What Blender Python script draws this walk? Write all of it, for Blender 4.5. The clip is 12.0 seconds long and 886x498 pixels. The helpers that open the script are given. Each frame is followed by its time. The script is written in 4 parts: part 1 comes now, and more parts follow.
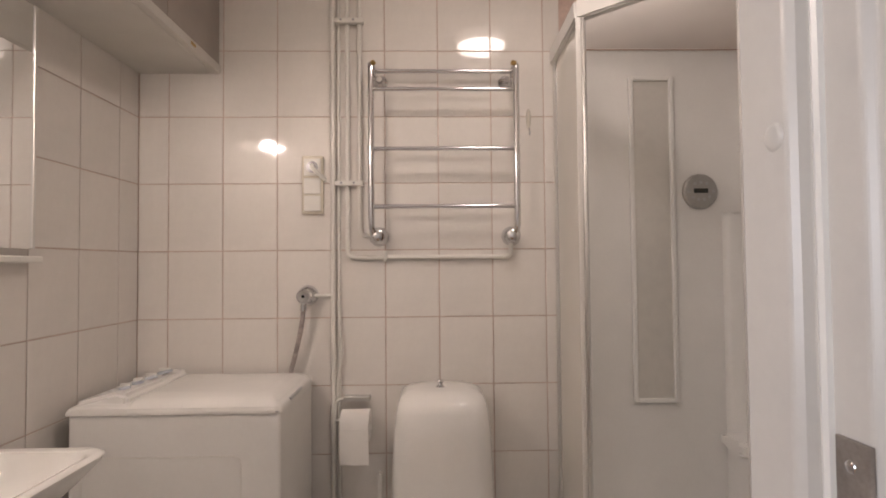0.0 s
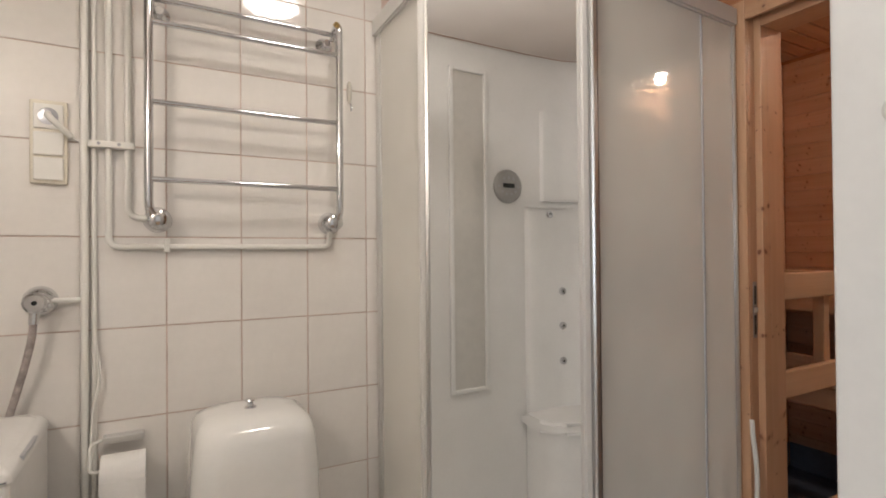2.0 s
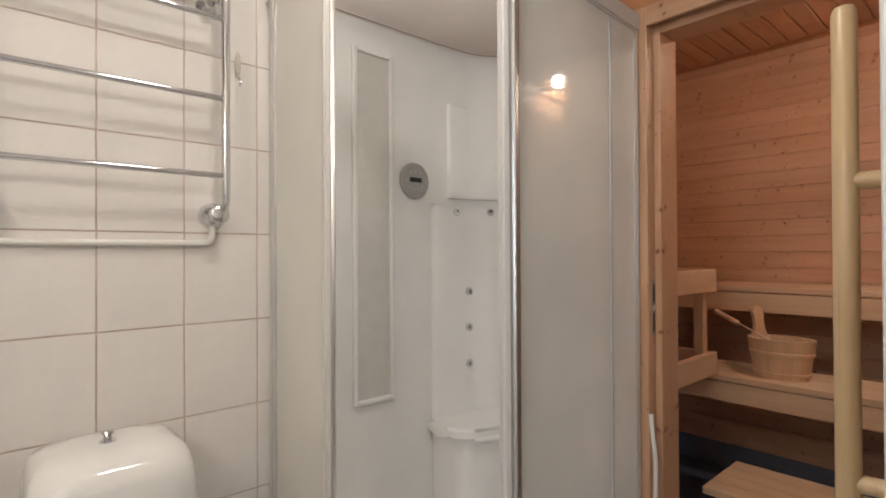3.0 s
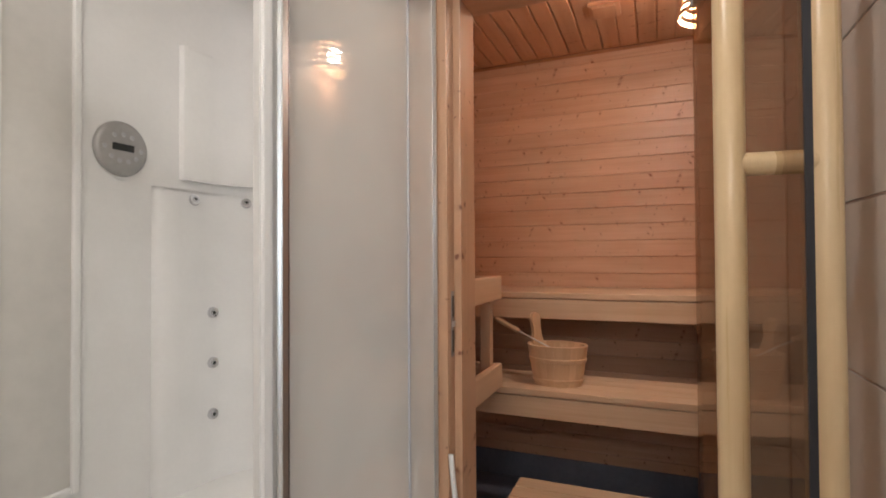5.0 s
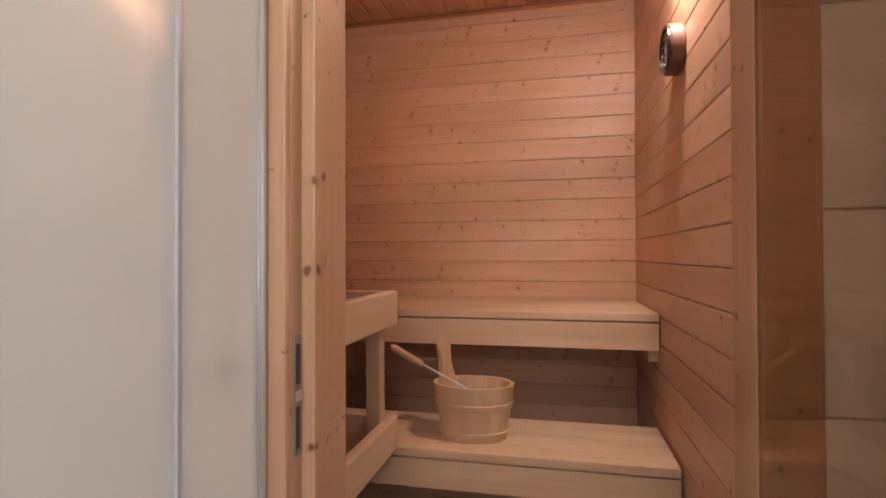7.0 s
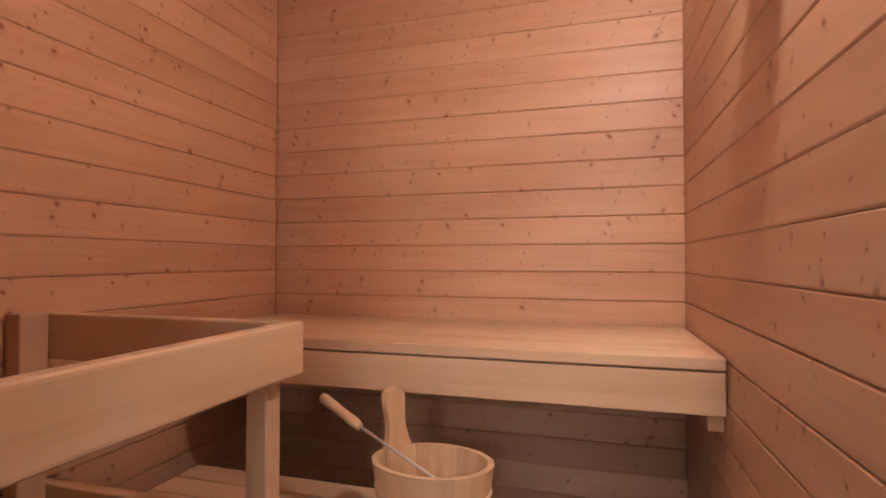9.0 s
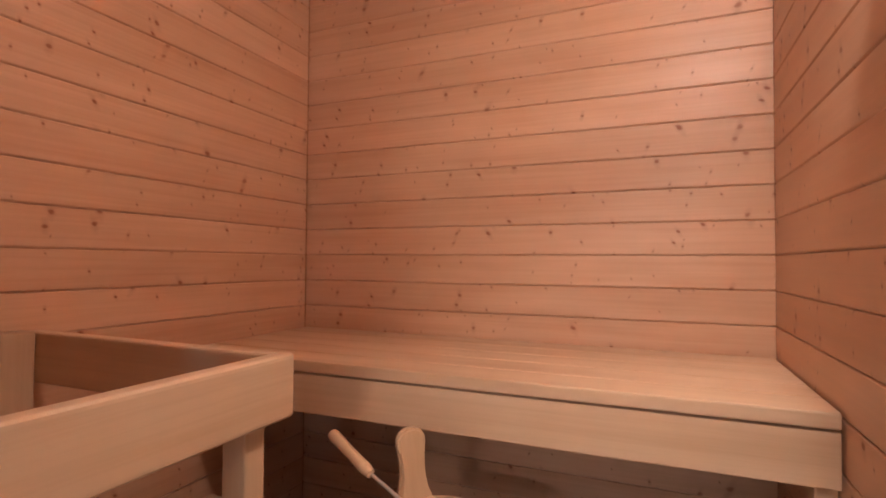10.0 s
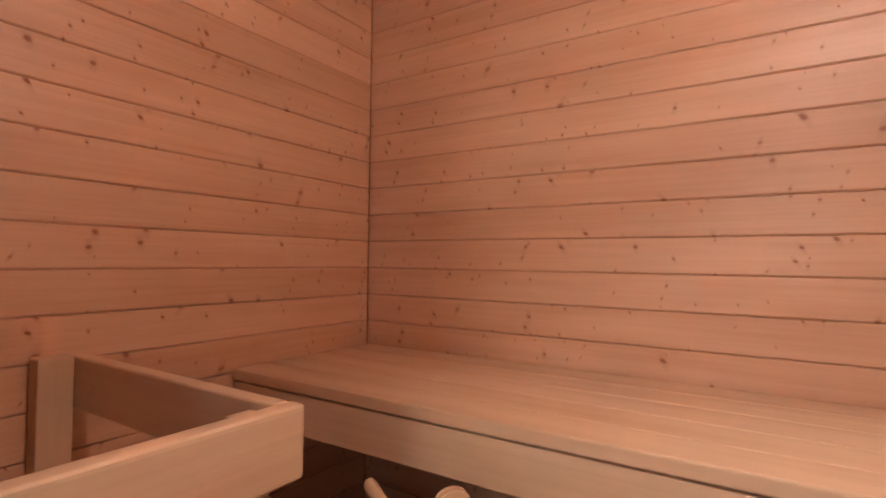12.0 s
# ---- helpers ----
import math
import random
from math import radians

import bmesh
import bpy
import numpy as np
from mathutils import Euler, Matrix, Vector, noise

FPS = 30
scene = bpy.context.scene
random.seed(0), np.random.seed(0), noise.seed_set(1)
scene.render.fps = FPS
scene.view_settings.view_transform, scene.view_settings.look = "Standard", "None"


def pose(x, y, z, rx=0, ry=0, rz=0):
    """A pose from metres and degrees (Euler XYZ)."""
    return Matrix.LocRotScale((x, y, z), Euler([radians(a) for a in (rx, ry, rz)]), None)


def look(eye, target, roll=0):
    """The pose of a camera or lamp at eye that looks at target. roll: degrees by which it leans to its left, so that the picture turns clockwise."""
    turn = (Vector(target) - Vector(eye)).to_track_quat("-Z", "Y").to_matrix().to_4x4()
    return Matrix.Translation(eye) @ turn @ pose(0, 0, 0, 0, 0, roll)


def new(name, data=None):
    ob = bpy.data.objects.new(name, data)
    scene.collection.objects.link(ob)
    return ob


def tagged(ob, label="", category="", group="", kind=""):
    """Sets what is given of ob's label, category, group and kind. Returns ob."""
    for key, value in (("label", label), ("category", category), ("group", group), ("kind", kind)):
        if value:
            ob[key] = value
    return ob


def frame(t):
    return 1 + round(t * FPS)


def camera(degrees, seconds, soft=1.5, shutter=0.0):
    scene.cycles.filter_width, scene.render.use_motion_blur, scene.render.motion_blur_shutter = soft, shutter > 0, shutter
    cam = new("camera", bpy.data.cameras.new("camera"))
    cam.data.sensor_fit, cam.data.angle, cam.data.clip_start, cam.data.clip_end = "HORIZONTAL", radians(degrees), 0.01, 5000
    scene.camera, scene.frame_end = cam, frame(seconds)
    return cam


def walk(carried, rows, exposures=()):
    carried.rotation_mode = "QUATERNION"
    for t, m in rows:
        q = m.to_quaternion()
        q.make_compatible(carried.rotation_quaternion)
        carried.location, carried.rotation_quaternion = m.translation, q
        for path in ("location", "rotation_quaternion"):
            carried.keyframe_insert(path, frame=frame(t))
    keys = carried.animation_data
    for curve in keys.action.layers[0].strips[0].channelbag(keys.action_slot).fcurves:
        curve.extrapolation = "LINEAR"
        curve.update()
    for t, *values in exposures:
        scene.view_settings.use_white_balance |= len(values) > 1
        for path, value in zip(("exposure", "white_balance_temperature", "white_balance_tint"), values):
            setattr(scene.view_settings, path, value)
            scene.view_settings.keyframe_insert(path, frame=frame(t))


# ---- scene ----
cam = camera(81.6, 12.0, 1.8)
PATH = [
    (0, (-0.013, 0.012, 1.296), (0.037, 2.011, 1.354), -0.5),
    (0.5, (-0.093, 0.077, 1.305), (0.189, 2.056, 1.349), -0.6),
    (1, (-0.149, 0.137, 1.306), (0.405, 2.059, 1.335), -0.4),
    (1.5, (-0.177, 0.208, 1.297), (0.585, 2.057, 1.321), -0.5),
    (2, (-0.202, 0.272, 1.295), (0.77, 2.02, 1.315), -0.5),
    (2.5, (-0.2, 0.345, 1.299), (0.945, 1.984, 1.311), -0.3),
    (3, (-0.18, 0.42, 1.292), (1.148, 1.916, 1.307), -0.3),
    (3.5, (-0.109, 0.493, 1.296), (1.368, 1.84, 1.308), -0.3),
    (5.5, (0.286, 0.762, 1.291), (2.175, 1.421, 1.324), -0.4),
    (6, (0.44, 0.792, 1.321), (2.34, 1.418, 1.348), -0.4),
    (6.5, (0.612, 0.825, 1.326), (2.533, 1.383, 1.354), -0.3),
    (7, (0.795, 0.865, 1.317), (2.748, 1.294, 1.341), -0.2),
    (7.5, (0.982, 0.852, 1.311), (2.941, 1.257, 1.34), -0.2),
    (9.5, (1.508, 0.793, 1.338), (3.393, 1.461, 1.388), 0.2),
    (10, (1.605, 0.797, 1.355), (3.447, 1.576, 1.408), 0.4),
    (10.5, (1.661, 0.812, 1.38), (3.459, 1.685, 1.435), 0.5),
    (11, (1.705, 0.805, 1.388), (3.45, 1.78, 1.442), 0.5),
    (11.5, (1.739, 0.803, 1.394), (3.446, 1.844, 1.451), 0.6),
    (12, (1.781, 0.798, 1.404), (3.458, 1.887, 1.453), 0.7),
]
EXPOSURE = [(0, -0.58, 6750, 19), (1.5, -0.38, 6450, 12), (3, -0.14, 6300, 9), (5.5, 0.20, 6100, 10), (7.5, 0.44, 6080, 14), (9.5, 0.72, 6200, 16), (12, 0.64, 6200, 17)]
walk(cam, [(t, look(eye, target, roll)) for t, eye, target, roll in PATH], EXPOSURE)

# ---- light ----
world = bpy.data.worlds.new("world")
scene.world = world
world.use_nodes = True
world.node_tree.nodes["Background"].inputs["Color"].default_value = (0.8, 0.85, 1.0, 1)
world.node_tree.nodes["Background"].inputs["Strength"].default_value = 0.02


def area_lamp(name, place, aim, size, watts, colour, shape="DISK"):
    data = bpy.data.lights.new(name, "AREA")
    data.shape, data.size, data.energy, data.color = shape, size, watts, colour
    ob = new(name, data)
    ob.matrix_basis = look(place, aim)
    return ob


area_lamp("bath_lamp_light", (0.27, 1.12, 2.462), (0.27, 1.12, 0), 0.25, 6.5, (1.0, 0.91, 0.82))
area_lamp("hall_window_light", (-2.27, -1.1, 1.5), (0.3, 0.2, 1.3), 1.3, 58.0, (0.84, 0.91, 1.0))
sauna_light = bpy.data.lights.new("sauna_lamp_light", "POINT")
sauna_light.energy, sauna_light.color, sauna_light.shadow_soft_size = 36.0, (1.0, 0.84, 0.70), 0.034
new("sauna_lamp_light", sauna_light).location = (2.17, 0.585, 2.208)


# ---- materials ----
def nodes_of(name):
    m = bpy.data.materials.new(name)
    m.use_nodes = True
    t = m.node_tree
    return m, t, t.nodes["Principled BSDF"]


def ramp(t, fac, stops):
    r = t.nodes.new("ShaderNodeValToRGB")
    while len(r.color_ramp.elements) < len(stops):
        r.color_ramp.elements.new(0.5)
    for e, (pos, col) in zip(r.color_ramp.elements, stops):
        e.position, e.color = pos, (*col, 1)
    t.links.new(fac, r.inputs["Fac"])
    return r.outputs["Color"]


def noise_tex(t, vec, scale, detail=3.0, rough=0.5):
    n = t.nodes.new("ShaderNodeTexNoise")
    n.inputs["Scale"].default_value, n.inputs["Detail"].default_value, n.inputs["Roughness"].default_value = scale, detail, rough
    t.links.new(vec, n.inputs["Vector"])
    return n.outputs["Fac"]


def mul(t, a, b, fac=1.0, mode="MULTIPLY"):
    n = t.nodes.new("ShaderNodeMix")
    n.data_type, n.blend_type = "RGBA", mode
    n.inputs["Factor"].default_value = fac
    t.links.new(a, n.inputs["A"])
    t.links.new(b, n.inputs["B"])
    return n.outputs["Result"]


def math_node(t, op, a, b=0.0):
    n = t.nodes.new("ShaderNodeMath")
    n.operation = op
    for k, v in ((0, a), (1, b)):
        if isinstance(v, (int, float)):
            n.inputs[k].default_value = v
        else:
            t.links.new(v, n.inputs[k])
    return n.outputs[0]


def bump(t, bsdf, height, strength, distance):
    b = t.nodes.new("ShaderNodeBump")
    b.inputs["Strength"].default_value, b.inputs["Distance"].default_value = strength, distance
    t.links.new(height, b.inputs["Height"])
    t.links.new(b.outputs["Normal"], bsdf.inputs["Normal"])


def plain(name, colour, rough=0.4, metal=0.0, vary=0.06, scale=9.0, relief=0.0, relief_scale=60.0, coat=0.0, per_object=0.0):
    """A paint, plastic, glaze or metal with soft mottling at two scales."""
    m, t, b = nodes_of(name)
    co = t.nodes.new("ShaderNodeTexCoord").outputs["Object"]
    big, small = noise_tex(t, co, scale), noise_tex(t, co, scale * 9, 4.0, 0.6)
    lo, hi = tuple(c * (1 - vary) for c in colour), tuple(min(1, c * (1 + vary)) for c in colour)
    col = ramp(t, big, [(0.3, lo), (0.7, hi)])
    col = mul(t, col, ramp(t, small, [(0.3, (1 - vary,) * 3), (0.65, (1, 1, 1))]))
    if per_object:
        r = t.nodes.new("ShaderNodeObjectInfo").outputs["Random"]
        col = mul(t, col, ramp(t, r, [(0, (1 - per_object,) * 3), (1, (1, 1, 1))]))
    t.links.new(col, b.inputs["Base Color"])
    t.links.new(ramp(t, small, [(0.2, (rough * 0.92,) * 3), (0.8, (min(1, rough * 1.08),) * 3)]), b.inputs["Roughness"])
    b.inputs["Metallic"].default_value, b.inputs["Coat Weight"].default_value = metal, coat
    if relief:
        bump(t, b, noise_tex(t, co, relief_scale, 3.0), 1.0, relief)
    return m


def wood(name, light, dark, along, across, knots=0.0, rough=0.5, knot_scale=9.5, knot_colour=(0.27, 0.082, 0.030), spread=0.16, gap=0.42, diag=False, big=1.0, coat=0.0):
    """Planed softwood: fine grain along one axis, broad tone bands and round knots; along and across are axis indices."""
    m, t, b = nodes_of(name)
    tc = t.nodes.new("ShaderNodeTexCoord").outputs["Object"]
    rnd = t.nodes.new("ShaderNodeObjectInfo").outputs["Random"]
    shift = t.nodes.new("ShaderNodeCombineXYZ")
    t.links.new(math_node(t, "MULTIPLY", rnd, 53.0), shift.inputs[along])
    t.links.new(math_node(t, "MULTIPLY", rnd, 17.0), shift.inputs[across])
    add = t.nodes.new("ShaderNodeVectorMath")
    t.links.new(tc, add.inputs[0])
    t.links.new(shift.outputs[0], add.inputs[1])
    co = add.outputs[0]

    def scaled(a, c, d):
        n = t.nodes.new("ShaderNodeMapping")
        s = [d, d, d]
        s[along], s[across] = a, c
        n.inputs["Scale"].default_value = s
        t.links.new(co, n.inputs["Vector"])
        return n.outputs["Vector"]

    wobble = noise_tex(t, scaled(3.0, 9.0, 9.0), 1.0, 2.0)
    grain = noise_tex(t, scaled(2.2, 95.0, 60.0), 1.0, 4.0, 0.6)
    bands = noise_tex(t, scaled(0.9, 17.0, 11.0), 1.0, 2.0)
    mean = tuple((p * 2 + q) / 3 for p, q in zip(light, dark))
    col = ramp(t, bands, [(0.25, dark), (0.5, mean), (0.75, light)])
    col = mul(t, col, ramp(t, grain, [(0.3, (0.92, 0.89, 0.86)), (0.6, (1, 1, 1))]))
    col = mul(t, col, ramp(t, wobble, [(0.3, (0.90, 0.86, 0.82)), (0.7, (1, 1, 1))]))
    col = mul(t, col, ramp(t, rnd, [(0, (1 - spread, 1 - spread * 1.2, 1 - spread * 1.4)), (1, (1, 1, 1))]))
    height = grain
    if knots:
        split = t.nodes.new("ShaderNodeSeparateXYZ")
        t.links.new(co, split.inputs[0])
        side = math_node(t, "ADD", split.outputs[0], split.outputs[1]) if diag else split.outputs[across]
        ragged = noise_tex(t, scaled(70, 110, 90), 1.0, 3.0)

        def knot_layer(scale, du, dw, start, base, more, strength):
            """Oval knots with a faint tail across the board; a layer shifted against another gives pairs."""
            u, w = math_node(t, "ADD", split.outputs[along], du), math_node(t, "ADD", side, dw)
            flat = t.nodes.new("ShaderNodeCombineXYZ")
            t.links.new(u, flat.inputs[0])
            t.links.new(w, flat.inputs[1])
            v = t.nodes.new("ShaderNodeTexVoronoi")
            v.voronoi_dimensions = "2D"
            v.inputs["Scale"].default_value, v.inputs["Randomness"].default_value = scale, 1.0
            t.links.new(flat.outputs[0], v.inputs["Vector"])
            spot = t.nodes.new("ShaderNodeSeparateXYZ")
            t.links.new(v.outputs["Position"], spot.inputs[0])
            sep = t.nodes.new("ShaderNodeSeparateColor")
            t.links.new(v.outputs["Color"], sep.inputs[0])
            has = math_node(t, "GREATER_THAN", sep.outputs[0], start)
            size = math_node(t, "MULTIPLY_ADD", math_node(t, "POWER", sep.outputs[1], 2.0), more)
            size.node.inputs[2].default_value = base
            pu = math_node(t, "DIVIDE", math_node(t, "SUBTRACT", u, spot.outputs[0]), size)
            pw = math_node(t, "DIVIDE", math_node(t, "SUBTRACT", w, spot.outputs[1]), size)
            lean = math_node(t, "MULTIPLY", math_node(t, "SUBTRACT", sep.outputs[2], 0.5), 1.1)
            pu = math_node(t, "ADD", pu, math_node(t, "MULTIPLY", pw, lean))

            def oval(stretch_u, stretch_w, rag):
                a = math_node(t, "POWER", math_node(t, "ABSOLUTE", math_node(t, "DIVIDE", pu, stretch_u)), 2.0)
                c = math_node(t, "POWER", math_node(t, "ABSOLUTE", math_node(t, "DIVIDE", pw, stretch_w)), 2.0)
                d = math_node(t, "SQRT", math_node(t, "ADD", a, c), 0.0)
                return math_node(t, "ADD", d, math_node(t, "MULTIPLY", math_node(t, "SUBTRACT", ragged, 0.5), rag))

            tail = ramp(t, math_node(t, "MULTIPLY", oval(1.5, 3.2, 0.9), 0.8), [(0.0, (1, 1, 1)), (0.95, (0, 0, 0))])
            core = ramp(t, math_node(t, "MULTIPLY", oval(1.0, 0.85, 1.2), 0.7), [(0.0, (1, 1, 1)), (0.45, (0.8, 0.8, 0.8)), (0.8, (0, 0, 0))])
            amount = math_node(t, "MULTIPLY_ADD", sep.outputs[2], 0.5)
            amount.node.inputs[2].default_value = 0.65
            return [(math_node(t, "MULTIPLY", has, tail), tuple(c * 0.55 for c in dark), 0.5 * strength),
                    (math_node(t, "MULTIPLY", math_node(t, "MULTIPLY", has, core), amount), knot_colour, 0.95 * knots * strength)]

        layers = knot_layer(knot_scale, 0.0, 0.0, gap, 0.0030 * big, 0.0062 * big, 1.0)
        layers += knot_layer(knot_scale, 0.011, 0.031, gap + 0.22, 0.0026 * big, 0.0055 * big, 1.0)
        layers += knot_layer(knot_scale * 1.25, 3.3, 1.7, gap + 0.05, 0.0019 * big, 0.0018 * big, 1.0)
        for mask, colour, amount in layers:
            n = t.nodes.new("ShaderNodeMix")
            n.data_type = "RGBA"
            t.links.new(math_node(t, "MULTIPLY", mask, amount), n.inputs["Factor"])
            t.links.new(col, n.inputs["A"])
            n.inputs["B"].default_value = (*colour, 1)
            col = n.outputs["Result"]
    b.inputs["Coat Weight"].default_value, b.inputs["Coat Roughness"].default_value = coat, 0.36
    t.links.new(col, b.inputs["Base Color"])
    t.links.new(ramp(t, grain, [(0.2, (rough * 0.8,) * 3), (0.8, (rough * 1.2,) * 3)]), b.inputs["Roughness"])
    bump(t, b, height, 0.5, 0.0006)
    return m


def sheet_glass(name, tint, gloss=0.06, milk=0.0, milk_colour=(0.7, 0.69, 0.66), through_light=0.30):
    """A pane: tinted see-through with a mirror sheen, more or less milky."""
    m, t, b = nodes_of(name)
    t.nodes.remove(b)
    clear = t.nodes.new("ShaderNodeBsdfTransparent")
    clear.inputs["Color"].default_value = (*tint, 1)
    base = clear.outputs[0]
    if milk:
        d = t.nodes.new("ShaderNodeBsdfDiffuse")
        tr = t.nodes.new("ShaderNodeBsdfTranslucent")
        co = t.nodes.new("ShaderNodeTexCoord").outputs["Object"]
        cloud = noise_tex(t, co, 2.6, 3.0)
        for n in (d, tr):
            t.links.new(ramp(t, cloud, [(0.3, tuple(c * 0.9 for c in milk_colour)), (0.7, milk_colour)]), n.inputs["Color"])
        body = t.nodes.new("ShaderNodeMixShader")
        body.inputs[0].default_value = through_light
        t.links.new(d.outputs[0], body.inputs[1])
        t.links.new(tr.outputs[0], body.inputs[2])
        mixed = t.nodes.new("ShaderNodeMixShader")
        mixed.inputs[0].default_value = milk
        t.links.new(base, mixed.inputs[1])
        t.links.new(body.outputs[0], mixed.inputs[2])
        base = mixed.outputs[0]
    shine = t.nodes.new("ShaderNodeBsdfGlossy")
    shine.inputs["Roughness"].default_value = 0.02
    facing = t.nodes.new("ShaderNodeLayerWeight")
    facing.inputs["Blend"].default_value = 0.5
    rise = math_node(t, "MULTIPLY", math_node(t, "POWER", facing.outputs["Facing"], 3.5), 0.75)
    sheen = math_node(t, "ADD", rise, gloss)
    top = t.nodes.new("ShaderNodeMixShader")
    t.links.new(sheen, top.inputs[0])
    t.links.new(base, top.inputs[1])
    t.links.new(shine.outputs[0], top.inputs[2])
    t.links.new(top.outputs[0], t.nodes["Material Output"].inputs["Surface"])
    return m


def glow(name, colour, strength):
    m, t, b = nodes_of(name)
    b.inputs["Base Color"].default_value = (0.9, 0.88, 0.84, 1)
    b.inputs["Emission Color"].default_value, b.inputs["Emission Strength"].default_value = (*colour, 1), strength
    return m


TILE = plain("glazed_tile", (0.80, 0.765, 0.725), 0.05, vary=0.03, scale=5, relief=0.0005, relief_scale=7, per_object=0.05)
GROUT = plain("grout", (0.62, 0.48, 0.42), 0.85, vary=0.12, scale=14, relief=0.0004, relief_scale=300)
PLASTER = plain("wall_paint", (0.78, 0.76, 0.72), 0.7, vary=0.03, relief=0.0003, relief_scale=240)
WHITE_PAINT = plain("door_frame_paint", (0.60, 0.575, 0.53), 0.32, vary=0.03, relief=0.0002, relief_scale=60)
PORCELAIN = plain("porcelain", (0.86, 0.85, 0.82), 0.08, vary=0.015, coat=0.4)
ENAMEL = plain("white_enamel", (0.83, 0.82, 0.795), 0.18, vary=0.02)
PLASTIC = plain("white_plastic", (0.78, 0.765, 0.72), 0.3, vary=0.02)
GREY_PLASTIC = plain("grey_plastic", (0.46, 0.465, 0.48), 0.35, vary=0.05)
KNOB_BLUE = plain("pale_blue_plastic", (0.56, 0.60, 0.66), 0.25, vary=0.04)
ACRYLIC = plain("shower_acrylic", (0.83, 0.82, 0.795), 0.25, vary=0.02)
CHROME = plain("chrome", (0.72, 0.72, 0.74), 0.09, 1.0, vary=0.03)
BRASS = plain("worn_brass", (0.70, 0.50, 0.22), 0.22, 1.0, vary=0.08)
ALU = plain("satin_aluminium", (0.72, 0.715, 0.70), 0.34, 0.9, vary=0.012)
ALU_WHITE = plain("white_aluminium", (0.68, 0.665, 0.635), 0.36, vary=0.006)
STEEL = plain("dull_steel", (0.40, 0.40, 0.42), 0.4, 1.0, vary=0.15)
STRIKE = plain("worn_strike_steel", (0.36, 0.32, 0.29), 0.38, 0.55, vary=0.2, scale=25)
RUBBER = plain("black_rubber", (0.015, 0.016, 0.022), 0.5, vary=0.2)
PAPER = plain("toilet_paper", (0.82, 0.80, 0.77), 0.95, vary=0.02, relief=0.0006, relief_scale=260)
BRAID = plain("braided_hose", (0.48, 0.42, 0.40), 0.45, 0.4, vary=0.25, scale=60, relief=0.001, relief_scale=700)
LAMINATE = plain("taupe_laminate", (0.34, 0.30, 0.265), 0.35, vary=0.05)
FLOOR_MAT = plain("blue_grey_floor", (0.17, 0.20, 0.27), 0.4, vary=0.15, scale=6, relief=0.0004, relief_scale=120)
BLACK = plain("dark_display", (0.02, 0.022, 0.02), 0.2, vary=0.1)
DIAL = plain("dark_dial", (0.03, 0.045, 0.08), 0.12, vary=0.3, scale=20)
FROST_STRIP = plain("frosted_mirror_strip", (0.70, 0.68, 0.64), 0.36, 0.25, vary=0.06, scale=3)
STONE = plain("stove_stone", (0.16, 0.15, 0.15), 0.85, vary=0.3, scale=15, relief=0.004, relief_scale=40, per_object=0.3)
HALL_FLOOR = wood("hall_parquet", (0.42, 0.27, 0.15), (0.33, 0.2, 0.1), 0, 1, 0.0, 0.4)
MIRROR = plain("mirror", (0.86, 0.87, 0.87), 0.02, 1.0, vary=0.01)
THIN_ACRYLIC = sheet_glass("thin_acrylic", (0.9, 0.89, 0.87), 0.02, 0.92, (0.96, 0.94, 0.92), through_light=0.80)
CLEAR_FROST = sheet_glass("milky_shower_glass", (0.96, 0.955, 0.94), 0.05, 0.84, (0.92, 0.90, 0.845))
BRONZE_GLASS = sheet_glass("bronze_glass", (0.74, 0.63, 0.53), 0.065)
MIRROR_GLOW = glow("mirror_bulb_glow", (1.0, 0.89, 0.79), 420.0)
LAMP_GLOW = glow("lamp_glow", (1.0, 0.9, 0.78), 5.0)
BULB_GLOW = glow("bulb_glow", (1.0, 0.75, 0.5), 14.0)

PINE_L, PINE_D = (0.75, 0.490, 0.330), (0.65, 0.385, 0.245)
PANEL_X = wood("pine_panelling", PINE_L, PINE_D, 0, 2, 1.0, 0.46, spread=0.13, gap=0.40, coat=0.26)
PANEL_BACK = wood("pine_backing", (0.55, 0.27, 0.13), (0.46, 0.21, 0.1), 0, 2, 0.0, 0.7)
CEIL_WOOD = wood("pine_ceiling", (0.64, 0.39, 0.24), (0.54, 0.30, 0.17), 0, 1, 0.7, 0.5)
FRAME_Z = wood("pine_door_frame", (0.66, 0.43, 0.275), (0.56, 0.335, 0.20), 2, 1, 1.2, 0.38, 8.0, (0.19, 0.070, 0.032), gap=0.5, diag=True, big=1.2)
FRAME_Y = wood("pine_door_head", (0.66, 0.43, 0.275), (0.56, 0.335, 0.20), 1, 2, 1.0, 0.38, 7.0, (0.13, 0.045, 0.02), gap=0.6, big=1.6)
ASPEN_Y = wood("aspen_bench_y", (0.74, 0.55, 0.38), (0.66, 0.46, 0.30), 1, 0, 0.0, 0.55, spread=0.08)
ASPEN_FY = wood("aspen_fascia_y", (0.74, 0.55, 0.38), (0.66, 0.46, 0.30), 1, 2, 0.0, 0.55, spread=0.08)
ASPEN_X = wood("aspen_rail_x", (0.72, 0.53, 0.36), (0.64, 0.44, 0.28), 0, 2, 0.0, 0.55, spread=0.08)
ASPEN_Z = wood("aspen_post", (0.72, 0.53, 0.36), (0.64, 0.44, 0.28), 2, 1, 0.3, 0.55, 5.0, spread=0.08)
STAVE = wood("bucket_staves", (0.74, 0.52, 0.34), (0.68, 0.46, 0.28), 2, 0, 0.0, 0.42)
